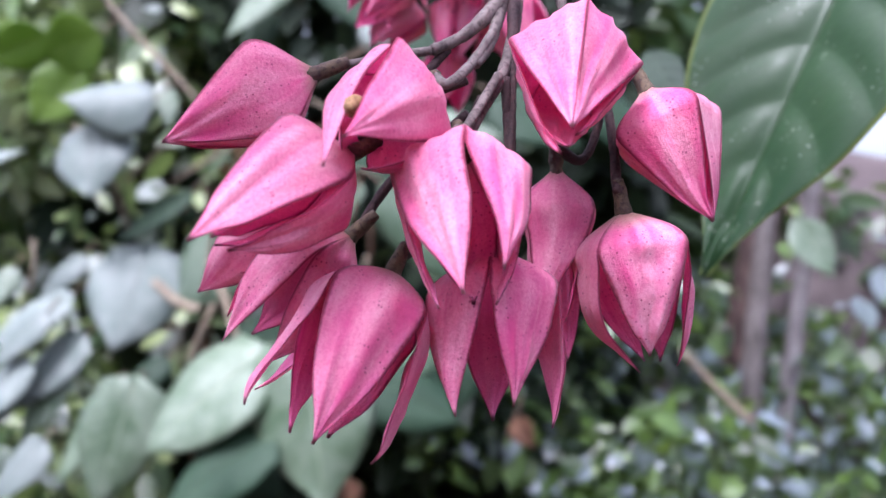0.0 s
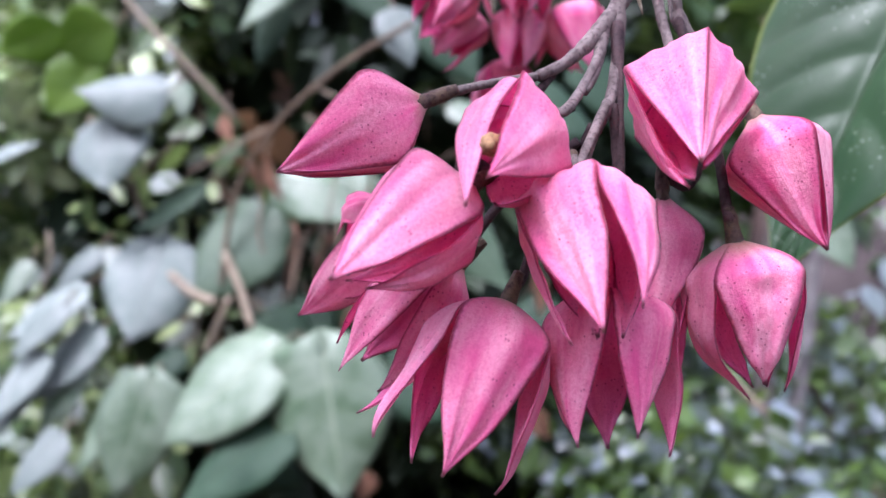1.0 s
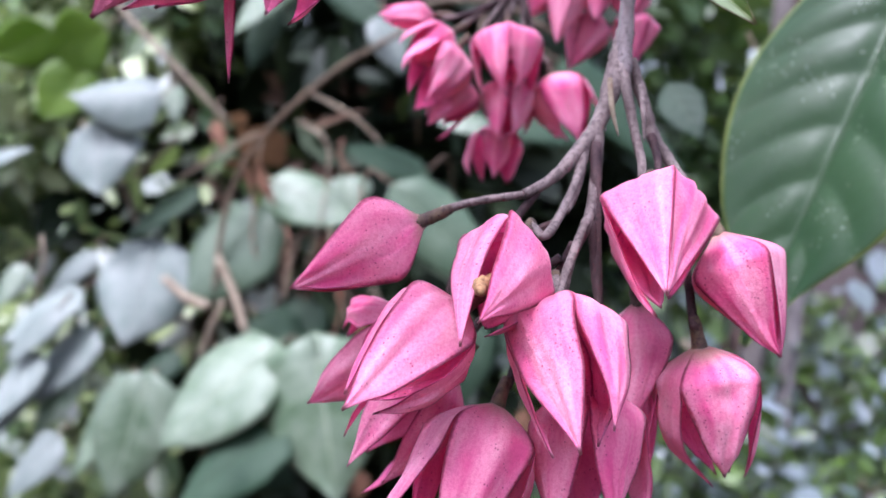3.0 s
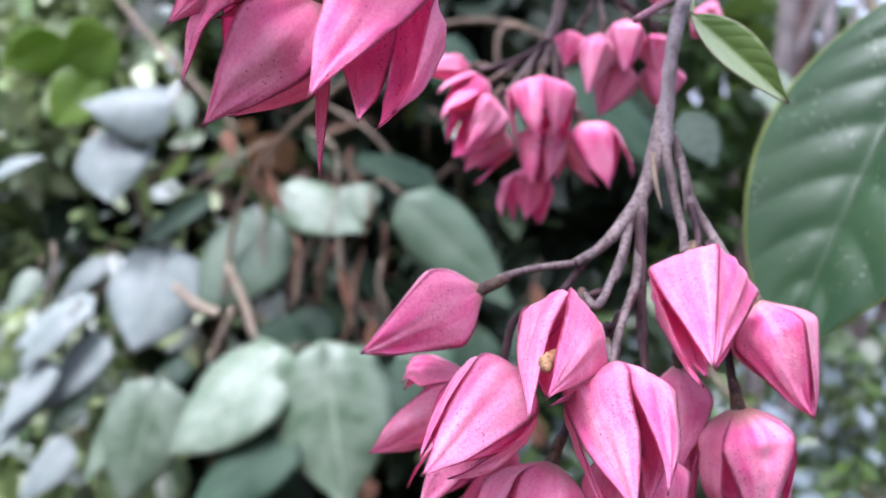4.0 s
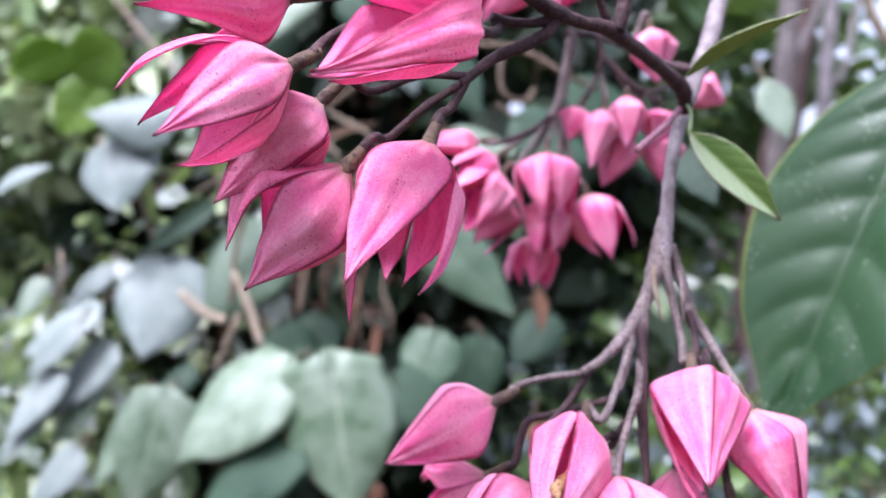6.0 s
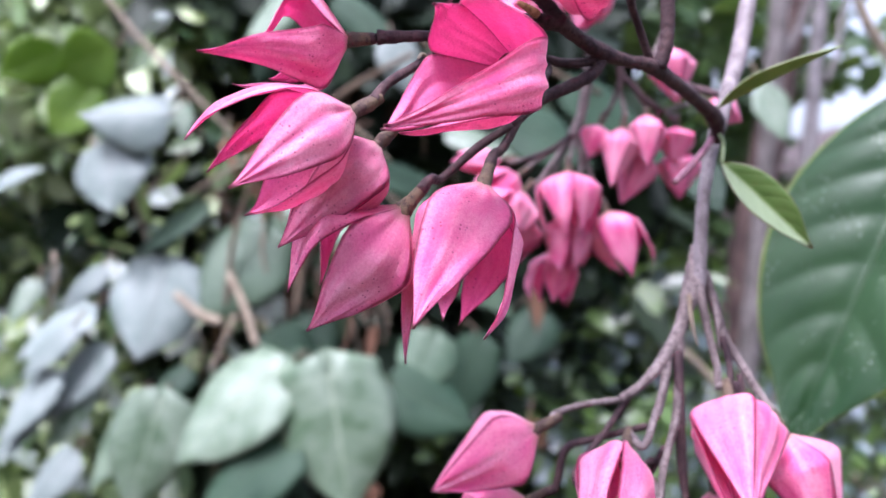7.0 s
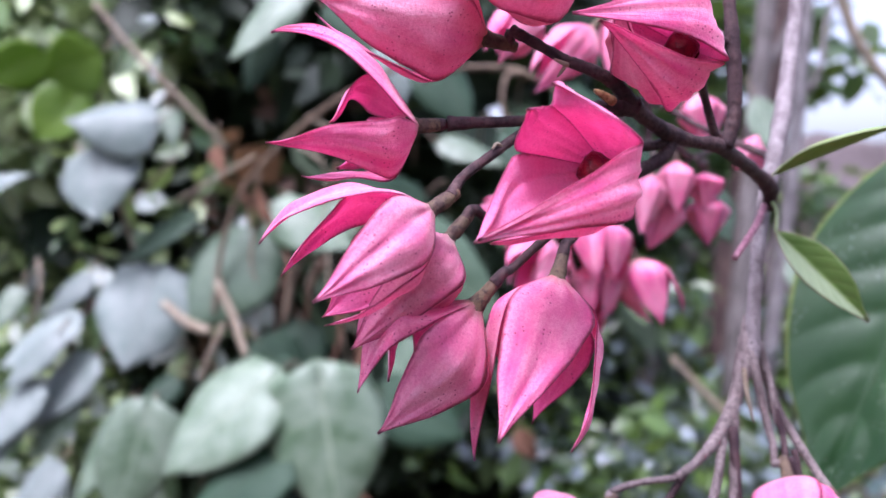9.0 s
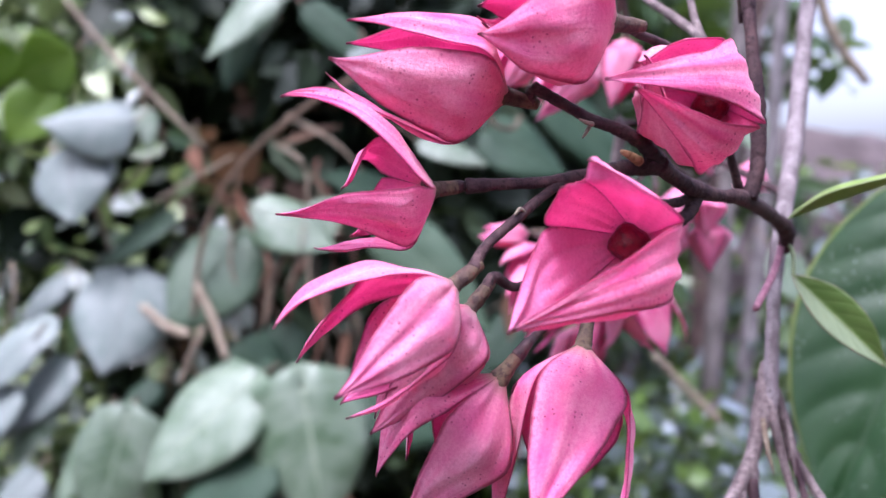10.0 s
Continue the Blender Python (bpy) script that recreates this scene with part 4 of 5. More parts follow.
flower((0.02816, 0.27, 1.42126), (0.0228, 0.264, 1.39787), 0.00740, (-10, 62, 135, 205, 280), 0.34, 0.85, 0.00, ([(0.0288, 0.2710, 1.4284), (0.0272, 0.2720, 1.4368)], STEM_GREY), 60, "Closed pink papery calyx hanging from a thin stalk", BEHIND, points=((0, (0.02237, 0.264, 1.39744)), (1, (0.02237, 0.264, 1.39744)), (2, (0.02237, 0.264, 1.39744)), (3, (0.02237, 0.264, 1.39744)), (4, (0.02237, 0.264, 1.39744)), ))
flower((0.03729, 0.27, 1.42599), (0.03561, 0.264, 1.4055), 0.00783, (-30, 50, 120, 190, 260), 0.34, 0.85, 0.00, ([(0.0366, 0.2710, 1.4305), (0.0320, 0.2710, 1.4374)], STEM_GREY), 61, "Closed pink papery calyx hanging from a thin stalk", BEHIND, points=((0, (0.03604, 0.264, 1.40507)), (1, (0.03604, 0.264, 1.40507)), (2, (0.03604, 0.264, 1.40507)), (3, (0.03604, 0.264, 1.40507)), (4, (0.03604, 0.264, 1.40507)), ))
flower((0.03961, 0.28, 1.41294), (0.02945, 0.276, 1.39147), 0.00856, (-50, 30, 110, 180, 250), 0.36, 0.85, 0.00, ([(0.0431, 0.2780, 1.4194), (0.0425, 0.2720, 1.4263), (0.0373, 0.2700, 1.4318)], STEM_GREY), 62, "Closed pink papery calyx hanging from a thin stalk", BEHIND, points=((0, (0.02856, 0.276, 1.39102)), (1, (0.02856, 0.276, 1.39102)), (2, (0.02856, 0.276, 1.39102)), (3, (0.02856, 0.276, 1.39102)), (4, (0.02856, 0.276, 1.39102)), ))
flower((0.0509, 0.2760, 1.4216), (0.0488, 0.2720, 1.4069), 0.00843, (-36, 36, 108, 180, 252), 0.34, 0.85, 0.00, ([(0.0462, 0.2710, 1.4261)], STEM_GREY), 63, "Closed pink papery calyx hanging from a thin stalk", BEHIND)
flower((0.0531, 0.2800, 1.4134), (0.0521, 0.2760, 1.3926), 0.00905, (-16, 56, 128, 200, 272), 0.34, 0.85, 0.00, ([(0.0462, 0.2710, 1.4261)], STEM_GREY), 64, "Closed pink papery calyx hanging from a thin stalk", BEHIND)
flower((0.04634, 0.272, 1.45231), (0.04818, 0.266, 1.4296), 0.00919, (-15, 60, 130, 200, 275), 0.36, 0.85, 0.00, ([(0.0441, 0.2720, 1.4577), (0.0409, 0.2720, 1.4502), (0.0350, 0.2700, 1.4457)], STEM_GREY), 65, "Closed pink papery calyx hanging from a thin stalk", BEHIND, points=())
flower((0.06616, 0.285, 1.43267), (0.07956, 0.282, 1.42424), 0.00779, (-15, 60, 130, 200, 275), 0.36, 0.85, 0.00, ([(0.0575, 0.2800, 1.4319), (0.0438, 0.2700, 1.4270)], STEM_GREY), 66, "Closed pink papery calyx hanging from a thin stalk", BEHIND, points=())
flower((0.00184, 0.256, 1.47357), (-0.01902, 0.25, 1.45183), 0.00953, (-50, 25, 95, 165, 238), 0.34, 0.30, 0.22, ([(0.0079, 0.2500, 1.4816), (-0.0030, 0.2050, 1.4845)], STEM_GREY), 67, "Half-open pink calyx with five pointed sepals, hanging", BEHIND, points=((0, (-0.02154, 0.247, 1.44783)), (1, (-0.02237, 0.25, 1.45574)), (4, (-0.01305, 0.25, 1.45298)), ))
flower((0.01501, 0.262, 1.47959), (0.01029, 0.257, 1.45574), 0.00934, (-20, 60, 130, 200, 268), 0.34, 0.30, 0.22, ([(0.0100, 0.2450, 1.4833), (-0.0030, 0.2050, 1.4845)], STEM_GREY), 68, "Half-open pink calyx with five pointed sepals, hanging", BEHIND, points=((0, (0.00701, 0.254, 1.45338)), (4, (0.01575, 0.256, 1.4576)), ))
flower((-0.02329, 0.237, 1.4753), (-0.03453, 0.231, 1.45791), 0.00901, (-50, 25, 95, 165, 238), 0.34, 0.30, 0.22, ([(-0.0045, 0.2250, 1.4892), (-0.0030, 0.2050, 1.4845)], STEM_GREY), 69, "Half-open pink calyx with five pointed sepals, hanging", BEHIND, points=((0, (-0.03587, 0.229, 1.45526)), (1, (-0.04009, 0.231, 1.45947)), (4, (-0.03136, 0.232, 1.45732)), ))

# ---------- leaves near the flowers ----------
leaf((0.1550, 0.2620, 1.4400), (0.0800, 0.2460, 1.2964), 0.0860, (-0.64, -0.66, 0.34), LEAF_BIG, "Broad glossy dark green leaf with sunken side veins", 0, 0.03, 0.25, [(0.1900, 0.2760, 1.4780)], "", seed=43, ribs=0.5, drip=0.2, detail=60, pr=0.0015)
leaf((0.1271, 0.5000, 1.4259), (0.1389, 0.4700, 1.3870), 0.0290, (-0.2, -0.95, 0.1), LEAF_SHADE, "Small hanging grey-green leaf, its shade put into the colour", 0, 0.05, 0.2, None, "", seed=44)
leaf((0.4989, 1.1500, 1.3471), (0.5436, 1.1200, 1.2634), 0.0641, (-0.2, -0.8, 0.5), LEAF_GREY, "Blue-grey leaf hanging before the trunks", 0, 0.05, 0.2, [(0.4993, 1.2000, 1.3785)], "", seed=45)
leaf((0.3777, 1.0000, 1.5574), (0.4001, 0.9700, 1.4757), 0.0468, (-0.2, -0.8, 0.5), LEAF_GREY, "Blue-grey leaf hanging before the trunks", 0, 0.05, 0.2, [(0.3858, 1.0500, 1.5898)], "", seed=46)

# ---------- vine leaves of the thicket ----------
leaf((-0.5593, 1.5200, 1.5822), (-0.7265, 1.4900, 1.5882), 0.1393, (0, -0.85, 0.5), LEAF_PALE, "Pale vine leaf, its skylight sheen painted into the colour", 0.1, 0.05, -0.1, [(-0.5292, 1.5700, 1.6176), (-0.5813, 1.7700, 1.5681)], "vine leaves of the thicket", seed=101, pr=0.002, thick=0.0012)
leaf((-0.6819, 1.5300, 1.5266), (-0.6638, 1.4700, 1.3986), 0.1627, (-.1, -0.8, 0.6), LEAF_PALE, "Pale vine leaf, its skylight sheen painted into the colour", 0.3, 0.1, 0.1, [(-0.7009, 1.5800, 1.5602), (-0.7843, 1.7800, 1.5028)], "vine leaves of the thicket", seed=102, pr=0.002, thick=0.0012)
leaf((-0.9079, 1.5000, 1.4314), (-0.7839, 1.4800, 1.4870), 0.0668, (0,-.6,.8), LEAF_PALE, "Pale vine leaf, its skylight sheen painted into the colour", 0.0, 0.05, 0.3, [(-0.9652, 1.5500, 1.4616), (-1.0909, 1.7500, 1.3933)], "vine leaves of the thicket", seed=103, pr=0.002, thick=0.0012)
leaf((-0.5814, 1.5500, 1.2813), (-0.6214, 1.4700, 1.1141), 0.2020, (.1,-.8,.6), LEAF_PALE, "Pale vine leaf, its skylight sheen painted into the colour", 0.5, 0.08, 0.15, [(-0.5805, 1.6000, 1.3079), (-0.6443, 1.8000, 1.2175)], "vine leaves of the thicket", seed=104, pr=0.002, thick=0.0012)
leaf((-0.7145, 1.5200, 1.2099), (-0.8482, 1.4700, 1.1214), 0.1027, (0,-.6,.8), LEAF_PALE, "Pale vine leaf, its skylight sheen painted into the colour", 0.2, 0.05, 0.3, [(-0.6950, 1.5700, 1.2337), (-0.7693, 1.7700, 1.1350)], "vine leaves of the thicket", seed=105, pr=0.002, thick=0.0012)
leaf((-0.6838, 1.5100, 1.1340), (-0.8099, 1.4600, 0.9950), 0.1020, (.1,-.7,.7), LEAF_PALE, "Pale vine leaf, its skylight sheen painted into the colour", 0.2, 0.05, 0.3, [(-0.6659, 1.5600, 1.1552), (-0.7375, 1.7600, 1.0469)], "vine leaves of the thicket", seed=106, pr=0.002, thick=0.0012)
leaf((-0.3817, 1.5600, 1.3510), (-0.5053, 1.5000, 1.1880), 0.1935, (.1,-.8,.6), LEAF_HALF_SHADE, "Pointed hanging vine leaf, half shade put into its dull green", 0.4, 0.05, 0.15, [(-0.3562, 1.6100, 1.3798), (-0.3878, 1.8100, 1.2980)], "vine leaves of the thicket", seed=107, pr=0.002, thick=0.0012)
leaf((-0.3358, 1.5000, 1.4161), (-0.1762, 1.4700, 1.3462), 0.1235, (0,-.8,.6), LEAF_GREY, "Grey-green heart-shaped vine leaf with a dull sheen", 0.4, 0.08, 0.15, [(-0.3859, 1.5500, 1.4459), (-0.4401, 1.7500, 1.3754)], "vine leaves of the thicket", seed=108, pr=0.002, thick=0.0012)
leaf((-0.3236, 1.3800, 1.1158), (-0.5127, 1.3200, 0.9659), 0.1908, (-.1,-.75,.7), LEAF_GREY, "Grey-green heart-shaped vine leaf with a dull sheen", 0.4, 0.1, 0.2, [(-0.2798, 1.4300, 1.1334), (-0.3015, 1.6300, 1.0257)], "vine leaves of the thicket", seed=109, pr=0.002, thick=0.0012)
leaf((-0.5470, 1.4000, 1.0559), (-0.6003, 1.3500, 0.8575), 0.1644, (.1,-.8,.6), LEAF_GREY, "Grey-green heart-shaped vine leaf with a dull sheen", 0.4, 0.1, 0.2, [(-0.5462, 1.4500, 1.0719), (-0.6120, 1.6500, 0.9552)], "vine leaves of the thicket", seed=110, pr=0.002, thick=0.0012)
leaf((-0.2326, 1.3400, 1.1099), (-0.1918, 1.2800, 0.8781), 0.2138, (0,-.8,.6), LEAF_GREY, "Grey-green heart-shaped vine leaf with a dull sheen", 0.6, 0.1, 0.12, [(-0.2486, 1.3900, 1.1263), (-0.2811, 1.5900, 1.0185)], "vine leaves of the thicket", seed=111, pr=0.002, thick=0.0012)
leaf((-0.2947, 1.3300, 0.9876), (-0.4733, 1.2800, 0.8780), 0.1420, (0,-.6,.8), LEAF_SHADE, "Vine leaf with its shade put into a dark green", 0.4, 0.1, 0.25, [(-0.2538, 1.3800, 0.9995), (-0.2738, 1.5800, 0.8735)], "vine leaves of the thicket", seed=112, pr=0.002, thick=0.0012)
leaf((-0.0921, 1.2000, 1.3979), (0.0750, 1.1700, 1.2291), 0.1164, (-.2,-.85,.5), LEAF_HALF_SHADE, "Pointed hanging vine leaf, half shade put into its dull green", 0.1, 0.05, 0.2, [(-0.1384, 1.2500, 1.4221), (-0.1650, 1.4500, 1.3642)], "vine leaves of the thicket", seed=113, pr=0.002, thick=0.0012)
leaf((-0.5051, 1.5800, 1.4133), (-0.6381, 1.5300, 1.3154), 0.0786, (0,-.6,.8), LEAF_SHADE, "Vine leaf with its shade put into a dark green", 0.2, 0.05, 0.2, [(-0.4806, 1.6300, 1.4444), (-0.5262, 1.8300, 1.3696)], "vine leaves of the thicket", seed=114, pr=0.002, thick=0.0012)
leaf((-0.0491, 1.5000, 1.4382), (-0.2023, 1.4500, 1.4853), 0.0960, (0,-.7,.7), LEAF_SHADE, "Vine leaf with its shade put into a dark green", 0.2, 0.05, 0.2, [(-0.0086, 1.5500, 1.4687), (0.0039, 1.7500, 1.4012)], "vine leaves of the thicket", seed=115, pr=0.002, thick=0.0012)
leaf((-0.7340, 1.6200, 1.2825), (-0.8045, 1.5700, 1.2028), 0.0691, (0,-.7,.7), LEAF_PALE, "Pale vine leaf, its skylight sheen painted into the colour", 0.2, 0.05, 0.2, [(-0.7308, 1.6700, 1.3104), (-0.8083, 1.8700, 1.2174)], "vine leaves of the thicket", seed=116, pr=0.002, thick=0.0012)
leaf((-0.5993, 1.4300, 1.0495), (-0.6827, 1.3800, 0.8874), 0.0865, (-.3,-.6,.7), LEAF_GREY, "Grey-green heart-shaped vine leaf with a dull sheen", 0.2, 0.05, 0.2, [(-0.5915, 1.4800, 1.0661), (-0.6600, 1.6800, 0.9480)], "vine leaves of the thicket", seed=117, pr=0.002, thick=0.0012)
leaf((-0.7692, 1.4600, 1.0965), (-0.8542, 1.4100, 0.9708), 0.0935, (0,-.6,.8), LEAF_PALE, "Pale vine leaf, its skylight sheen painted into the colour", 0.2, 0.05, 0.2, [(-0.7647, 1.5100, 1.1153), (-0.8541, 1.7100, 1.0031)], "vine leaves of the thicket", seed=118, pr=0.002, thick=0.0012)
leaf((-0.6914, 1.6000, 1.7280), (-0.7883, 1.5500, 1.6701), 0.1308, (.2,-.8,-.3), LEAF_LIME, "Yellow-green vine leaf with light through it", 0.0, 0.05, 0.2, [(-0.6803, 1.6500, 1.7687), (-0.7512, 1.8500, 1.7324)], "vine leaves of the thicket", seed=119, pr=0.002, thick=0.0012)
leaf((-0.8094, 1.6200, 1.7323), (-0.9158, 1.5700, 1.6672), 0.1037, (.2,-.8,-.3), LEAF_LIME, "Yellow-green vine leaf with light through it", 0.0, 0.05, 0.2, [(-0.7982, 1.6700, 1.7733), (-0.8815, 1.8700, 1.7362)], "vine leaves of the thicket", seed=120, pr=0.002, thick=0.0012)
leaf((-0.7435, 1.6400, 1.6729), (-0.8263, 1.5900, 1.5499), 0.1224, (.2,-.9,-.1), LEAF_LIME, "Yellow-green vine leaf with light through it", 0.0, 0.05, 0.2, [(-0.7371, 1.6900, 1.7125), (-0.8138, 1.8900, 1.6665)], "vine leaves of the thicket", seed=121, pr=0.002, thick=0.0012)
leaf((-0.3697, 1.5000, 1.1609), (-0.2692, 1.4800, 1.0393), 0.1293, (0,-.8,.6), LEAF_SHADE, "Vine leaf with its shade put into a dark green", 0.2, 0.05, 0.2, [(-0.4057, 1.5500, 1.1827), (-0.4590, 1.7500, 1.0781)], "vine leaves of the thicket", seed=122, pr=0.002, thick=0.0012)
leaf((-0.7061, 1.4000, 0.9581), (-0.7885, 1.3700, 0.8603), 0.0903, (0,-.7,.7), LEAF_PALE, "Pale vine leaf, its skylight sheen painted into the colour", 0.2, 0.05, 0.2, [(-0.7041, 1.4500, 0.9709), (-0.7899, 1.6500, 0.8402)], "vine leaves of the thicket", seed=123, pr=0.002, thick=0.0012)
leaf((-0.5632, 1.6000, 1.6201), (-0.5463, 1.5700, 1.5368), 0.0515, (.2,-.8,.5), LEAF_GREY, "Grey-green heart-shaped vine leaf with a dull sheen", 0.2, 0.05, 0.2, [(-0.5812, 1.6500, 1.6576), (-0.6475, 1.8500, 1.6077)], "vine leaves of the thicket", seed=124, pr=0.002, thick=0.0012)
leaf((-0.3557, 1.6000, 1.7791), (-0.3997, 1.5700, 1.6438), 0.0672, (.3,-.7,.5), LEAF_SHADE, "Vine leaf with its shade put into a dark green", 0.1, 0.05, 0.2, [(-0.3531, 1.6500, 1.8226), (-0.3913, 1.8500, 1.8004)], "vine leaves of the thicket", seed=125, pr=0.002, thick=0.0012)
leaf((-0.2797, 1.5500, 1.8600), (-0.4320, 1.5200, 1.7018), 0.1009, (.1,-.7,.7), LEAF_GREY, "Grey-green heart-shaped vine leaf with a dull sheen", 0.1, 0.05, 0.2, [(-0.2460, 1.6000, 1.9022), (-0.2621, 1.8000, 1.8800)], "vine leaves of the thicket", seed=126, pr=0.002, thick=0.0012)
leaf((-0.2239, 1.4000, 1.7730), (-0.0923, 1.3700, 1.6622), 0.0702, (-.2,-.8,.5), LEAF_SHADE, "Vine leaf with its shade put into a dark green", 0.1, 0.05, 0.2, [(-0.2642, 1.4500, 1.8131), (-0.3033, 1.6500, 1.7987)], "vine leaves of the thicket", seed=127, pr=0.002, thick=0.0012)
leaf((-0.0467, 1.2000, 1.6346), (0.0208, 1.1700, 1.5351), 0.0952, (0,-.85,.5), LEAF_SHADE, "Vine leaf with its shade put into a dark green", 0.2, 0.05, 0.2, [(-0.0653, 1.2500, 1.6678), (-0.0756, 1.4500, 1.6468)], "vine leaves of the thicket", seed=129, pr=0.002, thick=0.0012)
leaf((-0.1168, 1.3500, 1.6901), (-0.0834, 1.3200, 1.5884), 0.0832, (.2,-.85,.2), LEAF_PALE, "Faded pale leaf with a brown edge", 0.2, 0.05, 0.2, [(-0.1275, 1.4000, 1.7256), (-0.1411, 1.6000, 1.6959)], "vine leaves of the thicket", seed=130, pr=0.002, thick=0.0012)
leaf((0.0826, 1.3000, 1.5441), (0.2180, 1.2700, 1.4670), 0.1207, (0,-.8,.6), LEAF_SHADE, "Vine leaf with its shade put into a dark green", 0.2, 0.05, 0.2, [(0.0520, 1.3500, 1.5731), (0.0606, 1.5500, 1.5236)], "vine leaves of the thicket", seed=131, pr=0.002, thick=0.0012)
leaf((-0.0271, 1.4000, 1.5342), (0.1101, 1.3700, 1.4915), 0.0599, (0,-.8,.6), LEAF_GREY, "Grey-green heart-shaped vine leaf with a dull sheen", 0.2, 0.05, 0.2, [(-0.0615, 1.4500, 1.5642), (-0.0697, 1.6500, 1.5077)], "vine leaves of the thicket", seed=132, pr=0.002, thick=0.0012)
leaf((-0.1324, 1.4500, 1.0703), (0.0254, 1.4200, 0.9894), 0.1575, (0,-.8,.6), LEAF_SHADE, "Vine leaf with its shade put into a dark green", 0.3, 0.05, 0.2, [(-0.1759, 1.5000, 1.0877), (-0.2027, 1.7000, 0.9655)], "vine leaves of the thicket", seed=133, pr=0.002, thick=0.0012)
leaf((0.2074, 1.5000, 1.6428), (0.4466, 1.4700, 1.4246), 0.1293, (0,-.8,.6), LEAF_SHADE, "Vine leaf with its shade put into a dark green", 0.2, 0.05, 0.2, [(0.1513, 1.5500, 1.6798), (0.1593, 1.7500, 1.6380)], "vine leaves of the thicket", seed=134, pr=0.002, thick=0.0012)
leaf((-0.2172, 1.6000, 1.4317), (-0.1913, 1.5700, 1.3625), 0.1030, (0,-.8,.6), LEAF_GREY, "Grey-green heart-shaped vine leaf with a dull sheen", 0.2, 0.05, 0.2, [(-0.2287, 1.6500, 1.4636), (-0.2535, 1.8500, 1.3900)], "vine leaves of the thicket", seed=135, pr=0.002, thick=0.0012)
leaf((-0.4166, 1.4200, 0.9439), (-0.2774, 1.3900, 0.8672), 0.1235, (0,-.7,.7), LEAF_SHADE, "Vine leaf with its shade put into a dark green", 0.2, 0.05, 0.2, [(-0.4634, 1.4700, 0.9564), (-0.5276, 1.6700, 0.8170)], "vine leaves of the thicket", seed=136, pr=0.002, thick=0.0012)
leaf((-0.7403, 1.4800, 1.1792), (-0.8220, 1.4300, 1.0912), 0.0737, (.1,-.6,.8), LEAF_PALE, "Pale vine leaf, its skylight sheen painted into the colour", 0.2, 0.1, 0.2, [(-0.7356, 1.5300, 1.2012), (-0.8203, 1.7300, 1.0997)], "vine leaves of the thicket", seed=137, pr=0.002, thick=0.0012)
leaf((-0.8015, 1.4700, 1.0410), (-0.8708, 1.4200, 0.9368), 0.0784, (0,-.6,.8), LEAF_PALE, "Pale vine leaf, its skylight sheen painted into the colour", 0.2, 0.1, 0.2, [(-0.8019, 1.5200, 1.0583), (-0.8964, 1.7200, 0.9383)], "vine leaves of the thicket", seed=138, pr=0.002, thick=0.0012)
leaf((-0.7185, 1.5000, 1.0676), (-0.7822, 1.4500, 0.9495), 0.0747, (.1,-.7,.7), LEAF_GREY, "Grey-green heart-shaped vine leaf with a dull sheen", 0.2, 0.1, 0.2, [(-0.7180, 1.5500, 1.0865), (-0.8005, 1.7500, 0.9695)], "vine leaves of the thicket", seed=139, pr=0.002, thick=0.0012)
leaf((-0.5225, 1.5000, 1.0897), (-0.5914, 1.4500, 1.0347), 0.0640, (.1,-.7,.7), LEAF_SHADE, "Vine leaf with its shade put into a dark green", 0.2, 0.1, 0.2, [(-0.5157, 1.5500, 1.1093), (-0.5723, 1.7500, 0.9952)], "vine leaves of the thicket", seed=140, pr=0.002, thick=0.0012)
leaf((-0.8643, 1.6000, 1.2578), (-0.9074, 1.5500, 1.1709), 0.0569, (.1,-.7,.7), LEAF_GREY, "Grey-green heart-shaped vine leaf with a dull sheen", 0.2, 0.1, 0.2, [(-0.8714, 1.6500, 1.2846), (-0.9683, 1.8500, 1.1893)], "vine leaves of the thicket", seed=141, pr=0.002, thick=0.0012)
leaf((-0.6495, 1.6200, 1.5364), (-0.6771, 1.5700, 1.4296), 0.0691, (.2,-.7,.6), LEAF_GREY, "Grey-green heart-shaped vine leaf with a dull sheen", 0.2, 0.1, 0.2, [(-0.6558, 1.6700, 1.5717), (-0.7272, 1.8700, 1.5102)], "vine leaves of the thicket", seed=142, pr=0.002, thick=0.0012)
leaf((-0.4406, 1.5200, 1.0863), (-0.2993, 1.4700, 1.1380), 0.0973, (0,-.7,.7), LEAF_SHADE, "Vine leaf with its shade put into a dark green", 0.3, 0.1, 0.2, [(-0.4877, 1.5700, 1.1062), (-0.5527, 1.7700, 0.9912)], "vine leaves of the thicket", seed=143, pr=0.002, thick=0.0012)
leaf((-0.0507, 1.5000, 1.1497), (-0.0930, 1.4500, 1.0409), 0.1250, (0.1, -0.8, 0.6), LEAF_HALF_SHADE, "Pointed hanging vine leaf, half shade put into its dull green", 0.4, 0.06, 0.2, [(-0.0807, 1.5600, 1.1797), (-0.1007, 1.7800, 1.1197)], "vine leaves of the thicket", seed=160, pr=0.002, thick=0.0012)
leaf((-0.2884, 1.5500, 1.1839), (-0.3312, 1.5000, 1.0468), 0.1200, (-0.1, -0.8, 0.6), LEAF_SHADE, "Vine leaf with its shade put into a dark green", 0.3, 0.06, 0.2, [(-0.3184, 1.6100, 1.2139), (-0.3384, 1.8300, 1.1539)], "vine leaves of the thicket", seed=161, pr=0.002, thick=0.0012)
